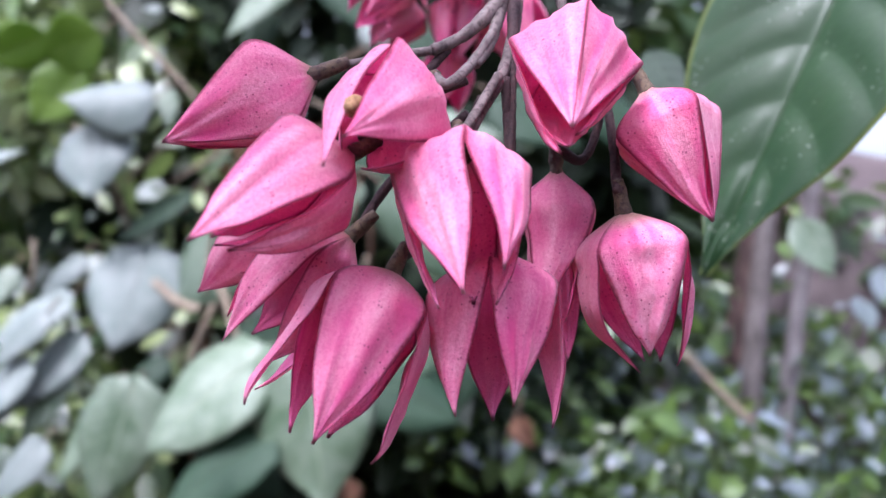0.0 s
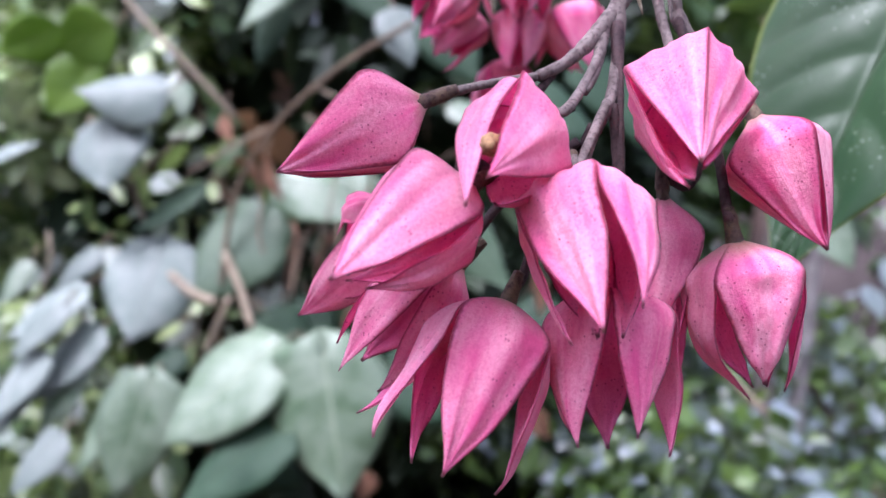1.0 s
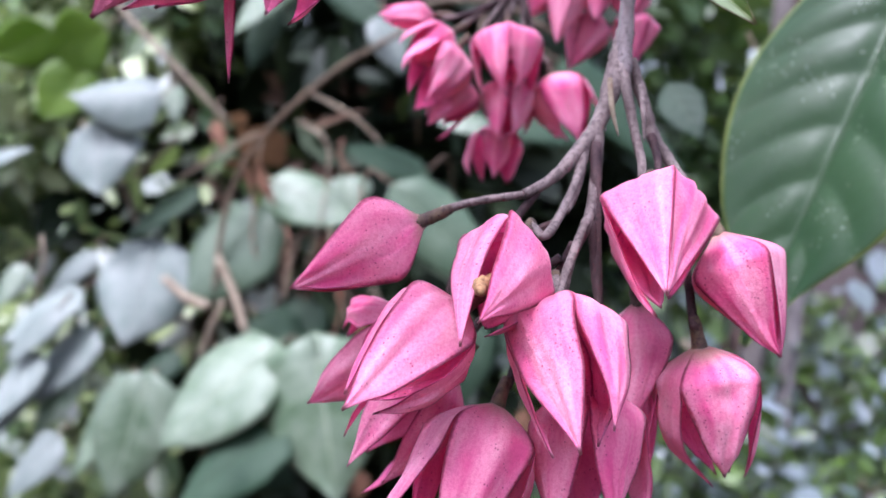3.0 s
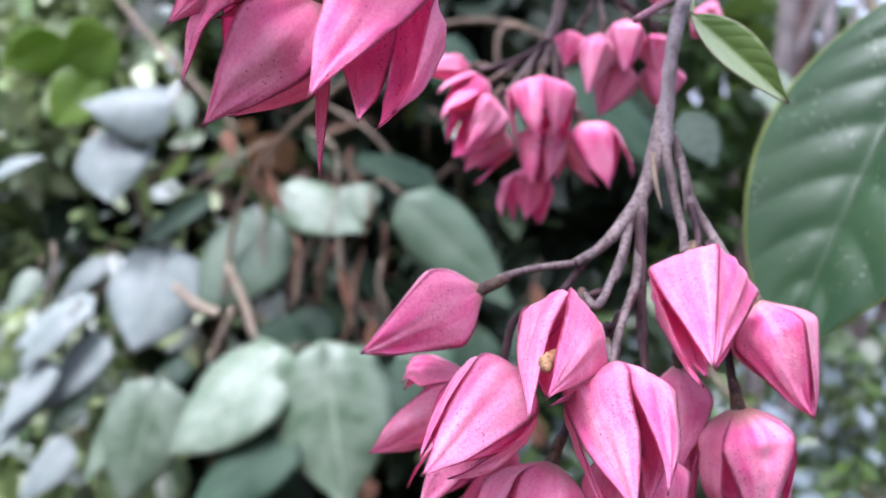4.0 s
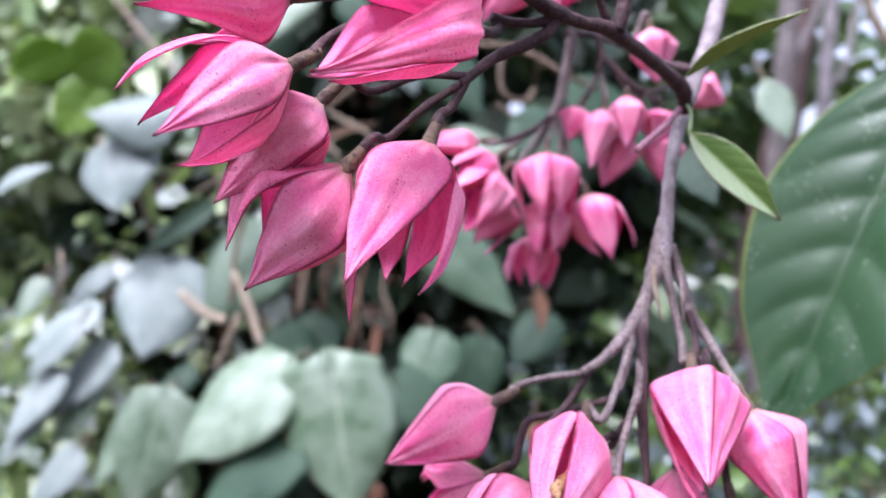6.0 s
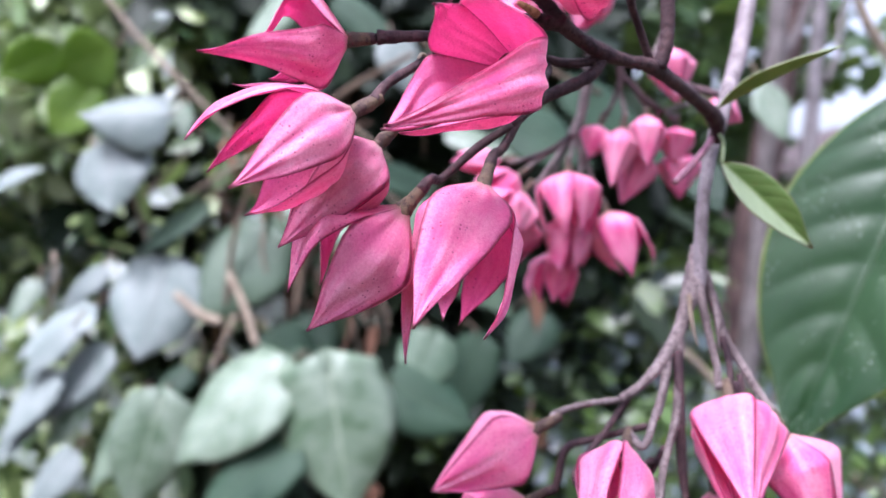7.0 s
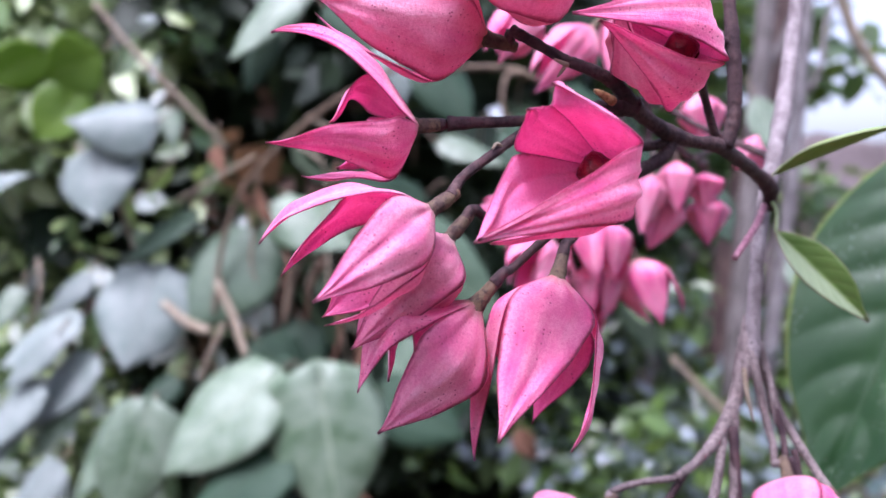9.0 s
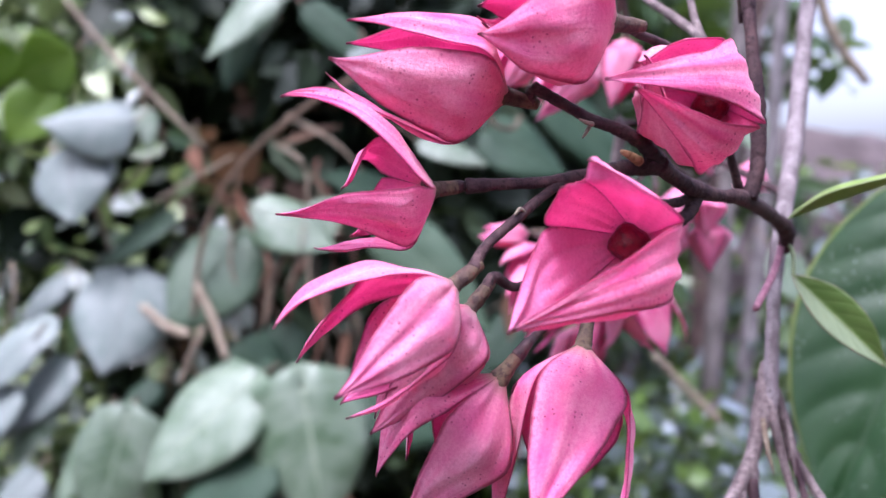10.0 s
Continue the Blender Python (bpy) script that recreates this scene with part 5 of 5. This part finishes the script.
leaf((0.1811, 1.6000, 1.1762), (0.0956, 1.5500, 1.0861), 0.1100, (0, -0.8, 0.6), LEAF_SHADE, "Vine leaf with its shade put into a dark green", 0.3, 0.06, 0.2, [(0.1511, 1.6600, 1.2062), (0.1311, 1.8800, 1.1462)], "vine leaves of the thicket", seed=162, pr=0.002, thick=0.0012)
leaf((0.0521, 1.7000, 1.1146), (-0.0231, 1.6500, 0.9284), 0.1300, (-0.2, -0.8, 0.5), LEAF_SHADE, "Vine leaf with its shade put into a dark green", 0.3, 0.06, 0.2, [(0.0221, 1.7600, 1.1446), (0.0021, 1.9800, 1.0846)], "vine leaves of the thicket", seed=164, pr=0.002, thick=0.0012)

# ---------- twigs and dry leaves ----------
stalk_thing("vine_twig", [(-0.6660, 1.5000, 1.8010, 0.00597), (-0.6026, 1.5000, 1.7214, 0.00597), (-0.5176, 1.5000, 1.6308, 0.00542), (-0.4265, 1.5200, 1.5314, 0.00439)], TWIG, "tan woody vine twig crossing the thicket", "twig", "", 0.06, 12)
stalk_thing("vine_twig", [(-0.0824, 1.3000, 1.6530, 0.00465), (-0.2041, 1.3800, 1.6039, 0.00493), (-0.3273, 1.4500, 1.5196, 0.00518), (-0.4025, 1.5000, 1.4352, 0.00536), (-0.4408, 1.5200, 1.3389, 0.00543), (-0.4581, 1.5200, 1.2083, 0.00543)], TWIG_DARK, "brown woody vine twig bending down through the thicket", "twig", "", 0.06, 12)
stalk_thing("vine_twig", [(-0.5482, 1.5000, 1.2370, 0.00759), (-0.4990, 1.4800, 1.2010, 0.00963), (-0.4507, 1.4600, 1.1872, 0.00845)], TWIG, "short pale broken twig among vine leaves", "twig", "", 0.06, 12)
stalk_thing("vine_twig", [(-0.4503, 1.5200, 1.2741, 0.00769), (-0.4129, 1.5000, 1.1990, 0.00868), (-0.3891, 1.4800, 1.1365, 0.00642)], TWIG, "brown twig among vine leaves", "twig", "", 0.06, 12)
stalk_thing("vine_twig", [(-0.4347, 1.5000, 1.1936, 0.00651), (-0.4623, 1.5000, 1.1335, 0.00651), (-0.4811, 1.5000, 1.0897, 0.00542)], TWIG, "brown twig among vine leaves", "twig", "", 0.06, 12)
stalk_thing("vine_twig", [(-0.2278, 1.5000, 1.3514, 0.00651), (-0.2930, 1.5000, 1.3079, 0.00759), (-0.3206, 1.5000, 1.1937, 0.00542)], TWIG_DARK, "brown twig among vine leaves", "twig", "", 0.06, 12)
stalk_thing("vine_twig", [(-0.0571, 0.7500, 1.5345, 0.00223), (-0.0238, 0.7500, 1.5462, 0.00279), (0.0148, 0.7500, 1.5481, 0.00307), (0.0479, 0.7500, 1.5407, 0.00307), (0.0865, 0.7500, 1.5184, 0.00279), (0.1252, 0.7800, 1.5095, 0.00232)], TWIG_DARK, "dry brown tendril stem arching behind the flowers", "twig", "", 0.06, 12)
stalk_thing("dry_tendril", [(0.0451, 0.7500, 1.5434, 0.00223), (0.0251, 0.7400, 1.5387, 0.00248), (0.0189, 0.7300, 1.5152, 0.00245), (0.0242, 0.7300, 1.4965, 0.00217), (0.0440, 0.7400, 1.4925, 0.00220), (0.0533, 0.7500, 1.5050, 0.00167)], TWIG_DARK, "dry curled brown tendril", "twig", "", 0.06, 12)
leaf((-0.3679, 1.5000, 1.4592), (-0.3354, 1.4700, 1.3726), 0.0279, (-0.6, -0.9, 0.2), LEAF_DRY, "Withered brown leaf hanging in the thicket", 0, 0.1, 0.6, [(-0.3675, 1.5500, 1.5071)], "dry leaves in the thicket", seed=150, pr=0.0015, thick=0.001, stem=TWIG_DARK)
leaf((-0.2280, 1.5000, 1.2754), (-0.2085, 1.4700, 1.1809), 0.0172, (-0.3, -0.9, 0.2), LEAF_DRY, "Withered brown leaf hanging in the thicket", 0, 0.1, 0.6, [(-0.2230, 1.5500, 1.3176)], "dry leaves in the thicket", seed=151, pr=0.0015, thick=0.001, stem=TWIG_DARK)
leaf((-0.4484, 1.5000, 1.5344), (-0.4248, 1.4700, 1.4783), 0.0301, (0.0, -0.9, 0.2), LEAF_DRY, "Withered brown leaf hanging in the thicket", 0, 0.1, 0.6, [(-0.4505, 1.5500, 1.5846)], "dry leaves in the thicket", seed=152, pr=0.0015, thick=0.001, stem=TWIG_DARK)
leaf((0.1413, 1.5000, 1.2432), (0.1490, 1.4700, 1.1599), 0.0322, (0.3, -0.9, 0.2), LEAF_DRY, "Withered brown leaf hanging in the thicket", 0, 0.1, 0.6, [(0.1580, 1.5500, 1.2845)], "dry leaves in the thicket", seed=153, pr=0.0015, thick=0.001, stem=TWIG_DARK)
leaf((-0.1854, 1.5000, 0.8699), (-0.1825, 1.4700, 0.8143), 0.0537, (0.6, -0.9, 0.2), LEAF_DRY, "Withered brown leaf hanging in the thicket", 0, 0.1, 0.6, [(-0.1790, 1.5500, 0.8997)], "dry leaves in the thicket", seed=154, pr=0.0015, thick=0.001, stem=TWIG_DARK)
leaf((0.1317, 1.5000, 0.9859), (0.1609, 1.4700, 0.9337), 0.0537, (-0.6, -0.9, 0.2), LEAF_DRY, "Withered brown leaf hanging in the thicket", 0, 0.1, 0.6, [(0.1481, 1.5500, 1.0193)], "dry leaves in the thicket", seed=155, pr=0.0015, thick=0.001, stem=TWIG_DARK)
leaf((-0.1630, 1.5000, 1.1775), (-0.1820, 1.4700, 1.0952), 0.0215, (-0.3, -0.9, 0.2), LEAF_DRY, "Withered brown leaf hanging in the thicket", 0, 0.1, 0.6, [(-0.1560, 1.5500, 1.2167)], "dry leaves in the thicket", seed=156, pr=0.0015, thick=0.001, stem=TWIG_DARK)
stalk_thing("hanging_root", [(-0.2531, 1.6590, 1.3350, 0.00400), (-0.2474, 1.6390, 1.2486, 0.00396), (-0.2219, 1.6290, 1.1627, 0.00354), (-0.2070, 1.6390, 1.0716, 0.00237)], TWIG, "thin dry tan hanging root in the thicket", "root", "hanging roots in the thicket", 0.08, 8)
stalk_thing("hanging_root", [(-0.1588, 1.6802, 1.3596, 0.00242), (-0.1573, 1.6602, 1.3178, 0.00239), (-0.1560, 1.6502, 1.2764, 0.00214), (-0.1602, 1.6602, 1.2326, 0.00143)], TWIG_RED, "thin dry red-brown hanging root in the thicket", "root", "hanging roots in the thicket", 0.08, 8)
stalk_thing("hanging_root", [(-0.4100, 1.5559, 1.4655, 0.00204), (-0.3844, 1.5359, 1.3846, 0.00202), (-0.3856, 1.5259, 1.3051, 0.00181), (-0.3617, 1.5359, 1.2222, 0.00121)], TWIG_RED, "thin dry red-brown hanging root in the thicket", "root", "hanging roots in the thicket", 0.08, 8)
stalk_thing("hanging_root", [(-0.2335, 1.5004, 1.4833, 0.00209), (-0.2360, 1.4804, 1.4072, 0.00207), (-0.2492, 1.4704, 1.3325, 0.00185), (-0.2778, 1.4804, 1.2551, 0.00124)], TWIG, "thin dry tan hanging root in the thicket", "root", "hanging roots in the thicket", 0.08, 8)
stalk_thing("hanging_root", [(-0.3434, 1.6078, 1.2794, 0.00393), (-0.3501, 1.5878, 1.2102, 0.00388), (-0.3523, 1.5778, 1.1412, 0.00347), (-0.3847, 1.5878, 1.0671, 0.00233)], TWIG_RED, "thin dry red-brown hanging root in the thicket", "root", "hanging roots in the thicket", 0.08, 8)
stalk_thing("hanging_root", [(-0.1649, 1.5722, 1.4466, 0.00185), (-0.1781, 1.5522, 1.4038, 0.00183), (-0.1799, 1.5422, 1.3619, 0.00164), (-0.1949, 1.5522, 1.3188, 0.00110)], TWIG_RED, "thin dry red-brown hanging root in the thicket", "root", "hanging roots in the thicket", 0.08, 8)
stalk_thing("hanging_root", [(-0.4163, 1.5676, 1.3519, 0.00279), (-0.4050, 1.5476, 1.3027, 0.00275), (-0.3885, 1.5376, 1.2541, 0.00246), (-0.3792, 1.5476, 1.2026, 0.00165)], TWIG, "thin dry tan hanging root in the thicket", "root", "hanging roots in the thicket", 0.08, 8)
stalk_thing("hanging_root", [(-0.2324, 1.6950, 1.5180, 0.00390), (-0.2353, 1.6750, 1.4792, 0.00385), (-0.2066, 1.6650, 1.4418, 0.00345), (-0.2107, 1.6750, 1.4042, 0.00231)], TWIG_RED, "thin dry red-brown hanging root in the thicket", "root", "hanging roots in the thicket", 0.08, 8)
stalk_thing("hanging_root", [(-0.3021, 1.5018, 1.3759, 0.00370), (-0.3129, 1.4818, 1.3415, 0.00366), (-0.3047, 1.4718, 1.3077, 0.00327), (-0.3222, 1.4818, 1.2722, 0.00219)], TWIG_RED, "thin dry red-brown hanging root in the thicket", "root", "hanging roots in the thicket", 0.08, 8)
stalk_thing("hanging_root", [(-0.1546, 1.5689, 1.2863, 0.00346), (-0.1611, 1.5489, 1.2355, 0.00341), (-0.1429, 1.5389, 1.1848, 0.00305), (-0.1506, 1.5489, 1.1302, 0.00205)], TWIG, "thin dry tan hanging root in the thicket", "root", "hanging roots in the thicket", 0.08, 8)
stalk_thing("hanging_root", [(-0.1860, 1.5073, 1.3088, 0.00238), (-0.2044, 1.4873, 1.2302, 0.00235), (-0.2158, 1.4773, 1.1522, 0.00210), (-0.2533, 1.4873, 1.0687, 0.00141)], TWIG_RED, "thin dry red-brown hanging root in the thicket", "root", "hanging roots in the thicket", 0.08, 8)
stalk_thing("hanging_root", [(-0.3289, 1.6090, 1.2889, 0.00215), (-0.3417, 1.5890, 1.2390, 0.00213), (-0.3481, 1.5790, 1.1892, 0.00190), (-0.3458, 1.5890, 1.1356, 0.00128)], TWIG_RED, "thin dry red-brown hanging root in the thicket", "root", "hanging roots in the thicket", 0.08, 8)
stalk_thing("hanging_root", [(-0.2185, 1.5323, 1.2745, 0.00284), (-0.2064, 1.5123, 1.2406, 0.00281), (-0.1994, 1.5023, 1.2065, 0.00251), (-0.1802, 1.5123, 1.1693, 0.00168)], TWIG, "thin dry tan hanging root in the thicket", "root", "hanging roots in the thicket", 0.08, 8)
stalk_thing("hanging_root", [(-0.2527, 1.5911, 1.3145, 0.00383), (-0.2781, 1.5711, 1.2591, 0.00378), (-0.2837, 1.5611, 1.2041, 0.00338), (-0.3032, 1.5711, 1.1452, 0.00227)], TWIG_RED, "thin dry red-brown hanging root in the thicket", "root", "hanging roots in the thicket", 0.08, 8)
stalk_thing("vine_twig", [(-0.3089, 1.6000, 1.5463, 0.00404), (-0.2579, 1.5800, 1.5135, 0.00399), (-0.2401, 1.6000, 1.4661, 0.00347)], TWIG, "thin bare twig in the thicket", "twig", "", 0.06, 8)
stalk_thing("vine_twig", [(-0.2857, 1.6000, 1.6035, 0.00404), (-0.1897, 1.5800, 1.5476, 0.00399), (-0.1250, 1.6000, 1.4778, 0.00347)], TWIG, "thin bare twig in the thicket", "twig", "", 0.06, 8)
stalk_thing("vine_twig", [(-0.5511, 1.6000, 1.4312, 0.00404), (-0.4512, 1.5800, 1.4849, 0.00399), (-0.3894, 1.6000, 1.5233, 0.00347)], TWIG, "thin bare twig in the thicket", "twig", "", 0.06, 8)
stalk_thing("vine_twig", [(-0.7452, 1.6000, 1.5455, 0.00404), (-0.6673, 1.5800, 1.4448, 0.00399), (-0.6328, 1.6000, 1.3274, 0.00347)], TWIG, "thin bare twig in the thicket", "twig", "", 0.06, 8)
stalk_thing("vine_twig", [(-0.8288, 1.6000, 1.3156, 0.00404), (-0.8177, 1.5800, 1.2510, 0.00399), (-0.8541, 1.6000, 1.1651, 0.00347)], TWIG, "thin bare twig in the thicket", "twig", "", 0.06, 8)
stalk_thing("vine_twig", [(-0.5535, 1.6000, 1.1654, 0.00404), (-0.5224, 1.5800, 1.1253, 0.00399), (-0.5313, 1.6000, 1.0606, 0.00347)], TWIG, "thin bare twig in the thicket", "twig", "", 0.06, 8)
stalk_thing("vine_twig", [(-0.6432, 1.6000, 1.4310, 0.00404), (-0.5761, 1.5800, 1.4847, 0.00399), (-0.5503, 1.6000, 1.5230, 0.00347)], TWIG, "thin bare twig in the thicket", "twig", "", 0.06, 8)

# ---------- trunks ----------
leaning_tree = thing("tree", (0.8482, 2.3000, -0.4209), "slender pale grey tree trunk beside the shrubs", "tree")
limb("trunk", [(1.0231, 2.4000, 2.2977, 0.02882), (0.9863, 2.4000, 1.7913, 0.02882), (0.9379, 2.4000, 1.1995, 0.03052), (0.9057, 2.4000, 0.7593, 0.03391), (0.8511, 2.4000, -0.4962, 0.05086)], BARK, leaning_tree, "", 0.08, 14)
slim_tree = thing("tree", (1.0134, 2.6000, -0.6457), "slender leaning grey tree trunk beside the shrubs", "tree")
limb("trunk", [(1.2399, 2.6000, 2.2893, 0.02204), (1.1880, 2.6000, 1.5576, 0.02388), (1.1350, 2.6000, 1.0812, 0.02572), (1.0733, 2.6000, 0.4904, 0.02939), (1.0134, 2.6000, -0.6457, 0.04041)], BARK_PALE, slim_tree, "", 0.08, 14)
brown_tree = thing("tree", (1.0279, 2.9000, -0.8716), "thick red-brown tree trunk in shade behind the shrubs", "tree")
limb("trunk", [(1.3404, 2.9000, 2.8106, 0.05327), (1.2417, 2.9000, 1.9951, 0.05737), (1.1021, 2.9000, 1.1777, 0.06557), (1.0469, 2.9000, 0.6456, 0.06966), (1.0074, 2.9000, -0.8717, 0.08605)], BARK_BROWN, brown_tree, "", 0.08, 16)
stalk_thing("bare_branch", [(0.7987, 1.6000, 1.8730, 0.01167), (0.8463, 1.6000, 1.7581, 0.01050), (0.9174, 1.6000, 1.6651, 0.00933)], TWIG, "bare tan branch against the bright sky", "twig", "", 0.06, 12)
stalk_thing("bare_branch", [(0.4982, 1.7000, 1.0856, 0.00720), (0.5763, 1.7000, 1.0020, 0.00840), (0.6483, 1.7000, 0.9303, 0.00960)], TWIG, "thin tan twig crossing the shrubs", "twig", "", 0.06, 12)
limb("branch", [(1.0332, 2.4000, 2.1158, 0.02069), (0.9636, 2.6000, 2.3051, 0.01679), (0.8108, 2.9000, 2.5946, 0.01247), (0.6273, 3.2000, 2.9644, 0.00916)], BARK, leaning_tree, "", 0.08, 10)
limb("branch", [(1.0103, 2.4000, 1.8468, 0.01552), (1.0996, 2.4500, 1.9936, 0.01232), (1.1904, 2.5000, 2.2149, 0.00897)], BARK, leaning_tree, "", 0.08, 10)
limb("branch", [(1.2436, 2.6000, 1.8113, 0.01119), (1.3041, 2.6500, 1.9126, 0.00950), (1.3966, 2.8000, 2.0799, 0.00803), (1.5681, 3.0000, 2.3382, 0.00645)], BARK, slim_tree, "", 0.08, 10)


# ---------- masses of small leaves ----------
SKY_GAPS = [(-0.160, 1.764, 1.608), (-0.229, 1.760, 1.556), (0.080, 1.500, 1.580)]
PATH_MIDDLE = Vector((-0.045, -0.025, 1.375))


def clear(q):
    """Whether a place keeps out of the few chinks through which the sky shows."""
    for g in SKY_GAPS:
        way = Vector(g) - PATH_MIDDLE
        along = (Vector(q) - PATH_MIDDLE).dot(way) / way.length_squared
        if (PATH_MIDDLE + way * along - Vector(q)).length < 0.045 + 0.05 * max(along - 1, 0):
            return False
    return True


def blob(cx, cy, cz, rx, ry, rz, gaps=-0.12):
    """Places spread through a lumpy mound."""
    def at(rng):
        while True:
            a, b, c = rng.uniform(-1, 1), rng.uniform(-1, 1), rng.uniform(-1, 1)
            q = cx + a * rx, cy + b * ry, cz + c * rz
            if a * a + b * b + c * c < 1 and noise.noise(Vector(q) * 2.6) > gaps and clear(q):
                return q
    return at


def shell(cx, cy, cz, rx, ry, rz):
    """Places spread just outside a mound, above the ground."""
    def at(rng):
        while True:
            p = Vector((rng.gauss(0, 1), rng.gauss(0, 1), rng.gauss(0.2, 1))).normalized() * rng.uniform(0.98, 1.3)
            q = cx + p.x * rx, cy + p.y * ry, cz + p.z * rz
            if q[2] > 0.02 and clear(q):
                return q
    return at


def core(name, cx, cy, cz, rx, ry, rz, seed, material=None, label="near-black mound put in for the shade inside the thicket", category="thicket"):
    """A lumpy mound; by default near-black, in place of the shade inside dense growth."""
    bm = bmesh.new()
    bmesh.ops.create_icosphere(bm, subdivisions=4, radius=1.0)
    for v in bm.verts:
        k = 1 + 0.25 * noise.noise(v.co * 2.0 + Vector((seed, 0, 0))) + 0.1 * noise.noise(v.co * 6.0)
        v.co = Vector((cx + v.co.x * rx * k, cy + v.co.y * ry * k, cz + v.co.z * rz * k))
    return tagged(link_mesh(name, bm, material or SHADE_CORE), label, category, kind="structure")


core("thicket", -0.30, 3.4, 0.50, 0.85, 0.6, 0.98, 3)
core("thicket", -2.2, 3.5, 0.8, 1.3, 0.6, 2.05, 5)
core("earth_bank", 2.3, 5.4, 0.6, 3.0, 0.8, 1.25, 8, EARTH, "bare mauve-brown earth bank behind the shrubs", "bank")
foliage("thicket_leaves", 9000, blob(-0.25, 2.6, 1.5, 0.95, 0.7, 1.5), 0.12, FOL_SHADE, "leaves deep in the thicket, their shade painted into the colour", "foliage", 11)
foliage("creeper_leaves", 9500, blob(-1.75, 2.5, 1.3, 1.05, 0.5, 1.8), 0.065, FOL_LEFT, "bright small creeper leaves covering the thicket", "foliage", 12)
foliage("creeper_leaves", 1500, blob(-1.0, 1.9, 0.7, 0.5, 0.25, 0.5), 0.06, FOL_LEFT, "bright small creeper leaves low in the thicket", "foliage", 13)
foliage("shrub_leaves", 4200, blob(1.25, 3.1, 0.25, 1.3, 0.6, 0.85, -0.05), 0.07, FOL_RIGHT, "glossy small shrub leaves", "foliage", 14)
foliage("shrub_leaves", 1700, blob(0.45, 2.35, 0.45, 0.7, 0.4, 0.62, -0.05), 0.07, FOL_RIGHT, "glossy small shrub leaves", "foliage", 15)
foliage("crown", 3600, blob(0.78, 3.4, 2.0, 0.72, 0.6, 1.1, -0.25), 0.10, FOL_CROWN, "", "", 16, parent=leaning_tree)
foliage("hedge_leaves", 1500, blob(2.2, 4.7, 0.55, 2.6, 0.5, 1.15, 0.0), 0.12, FOL_RIGHT, "far hedge of green leaves", "hedge", 17)
foliage("crown", 200, blob(1.50, 3.2, 1.85, 0.30, 0.25, 0.6), 0.09, FOL_CROWN, "", "", 18, parent=slim_tree)
foliage("creeper_leaves", 1500, blob(-1.75, 2.3, 2.25, 0.7, 0.3, 0.45), 0.07, FOL_SUN_TINT, "creeper leaves at the top, sunlight painted into their pale colour", "foliage", 19)
foliage("creeper_leaves", 1700, blob(-1.08, 2.2, 1.88, 0.46, 0.25, 0.45, -0.5), 0.07, FOL_SUN_TINT, "creeper leaves high in the thicket, sunlight painted into their pale colour", "foliage", 21)
foliage("shrub_leaves", 130, blob(0.75, 2.5, 0.45, 0.9, 0.4, 0.6), 0.075, FOL_SKY_TINT, "shrub leaves coloured bluish in place of sky reflections", "foliage", 20)
foliage("dry_leaves", 150, blob(-0.42, 2.1, 1.42, 0.34, 0.25, 0.42, -0.3), 0.085, FOL_DRY, "withered brown leaves caught in the thicket", "foliage", 22)
foliage("creeper_leaves", 260, blob(-0.62, 2.0, 1.45, 0.36, 0.2, 0.5, -0.05), 0.06, FOL_LEFT, "small green creeper leaves in the thicket", "foliage", 23)
foliage("shrub_leaves", 420, blob(1.55, 2.85, 0.6, 0.5, 0.2, 0.36, -0.2), 0.07, FOL_RIGHT, "bright yellow-green shrub leaves in the light", "foliage", 24)
foliage("shrub_leaves", 450, blob(0.52, 2.05, 0.72, 0.28, 0.2, 0.32, -0.1), 0.06, FOL_RIGHT, "green small shrub leaves in the light, some tinted bluish for sky sheen", "foliage", 25)
foliage("thicket_leaves", 5200, shell(-2.2, 3.5, 0.8, 1.3, 0.6, 2.05), 0.11, FOL_CROWN, "green leaves closing the top and back of the thicket", "foliage", 26)
foliage("thicket_leaves", 2600, shell(-0.30, 3.4, 0.50, 0.85, 0.6, 0.98), 0.11, FOL_CROWN, "green leaves closing the top and back of the thicket", "foliage", 27)
foliage("creeper_leaves", 420, blob(-0.98, 1.78, 0.72, 0.30, 0.15, 0.28), 0.05, FOL_LEFT, "bright small creeper leaves low in the thicket", "foliage", 31)
foliage("shrub_leaves", 460, blob(0.14, 2.1, 0.66, 0.36, 0.2, 0.30), 0.06, FOL_RIGHT, "green shrub leaves low before the thicket", "foliage", 32)
foliage("creeper_leaves", 900, blob(-1.32, 2.1, 1.86, 0.38, 0.22, 0.5, -0.2), 0.055, FOL_SUN_TINT, "creeper leaves high in the thicket, sunlight painted into their pale colour", "foliage", 28)
foliage("shrub_leaves", 420, blob(0.55, 2.25, 1.10, 0.30, 0.2, 0.20, -0.1), 0.06, FOL_RIGHT, "bright yellow-green shrub leaves in the light", "foliage", 29)
foliage("shrub_leaves", 90, blob(0.10, 2.1, 0.98, 0.28, 0.2, 0.16, -0.2), 0.05, FOL_RIGHT, "bright yellow-green shrub leaves in the light", "foliage", 30)

# an unseen dark hedge added behind the path: closes the place, cuts low skylight
core("hedge", 0.0, -4.8, 0.9, 7.0, 1.0, 1.9, 12, SHADE_CORE, "near-black mound for the shade inside an unseen added hedge", "hedge")
foliage("hedge_leaves", 9000, shell(0.0, -4.8, 0.9, 7.0, 1.0, 1.9), 0.2, FOL_CROWN, "dark green leaves of an unseen added hedge", "hedge", 31, up=0.2)
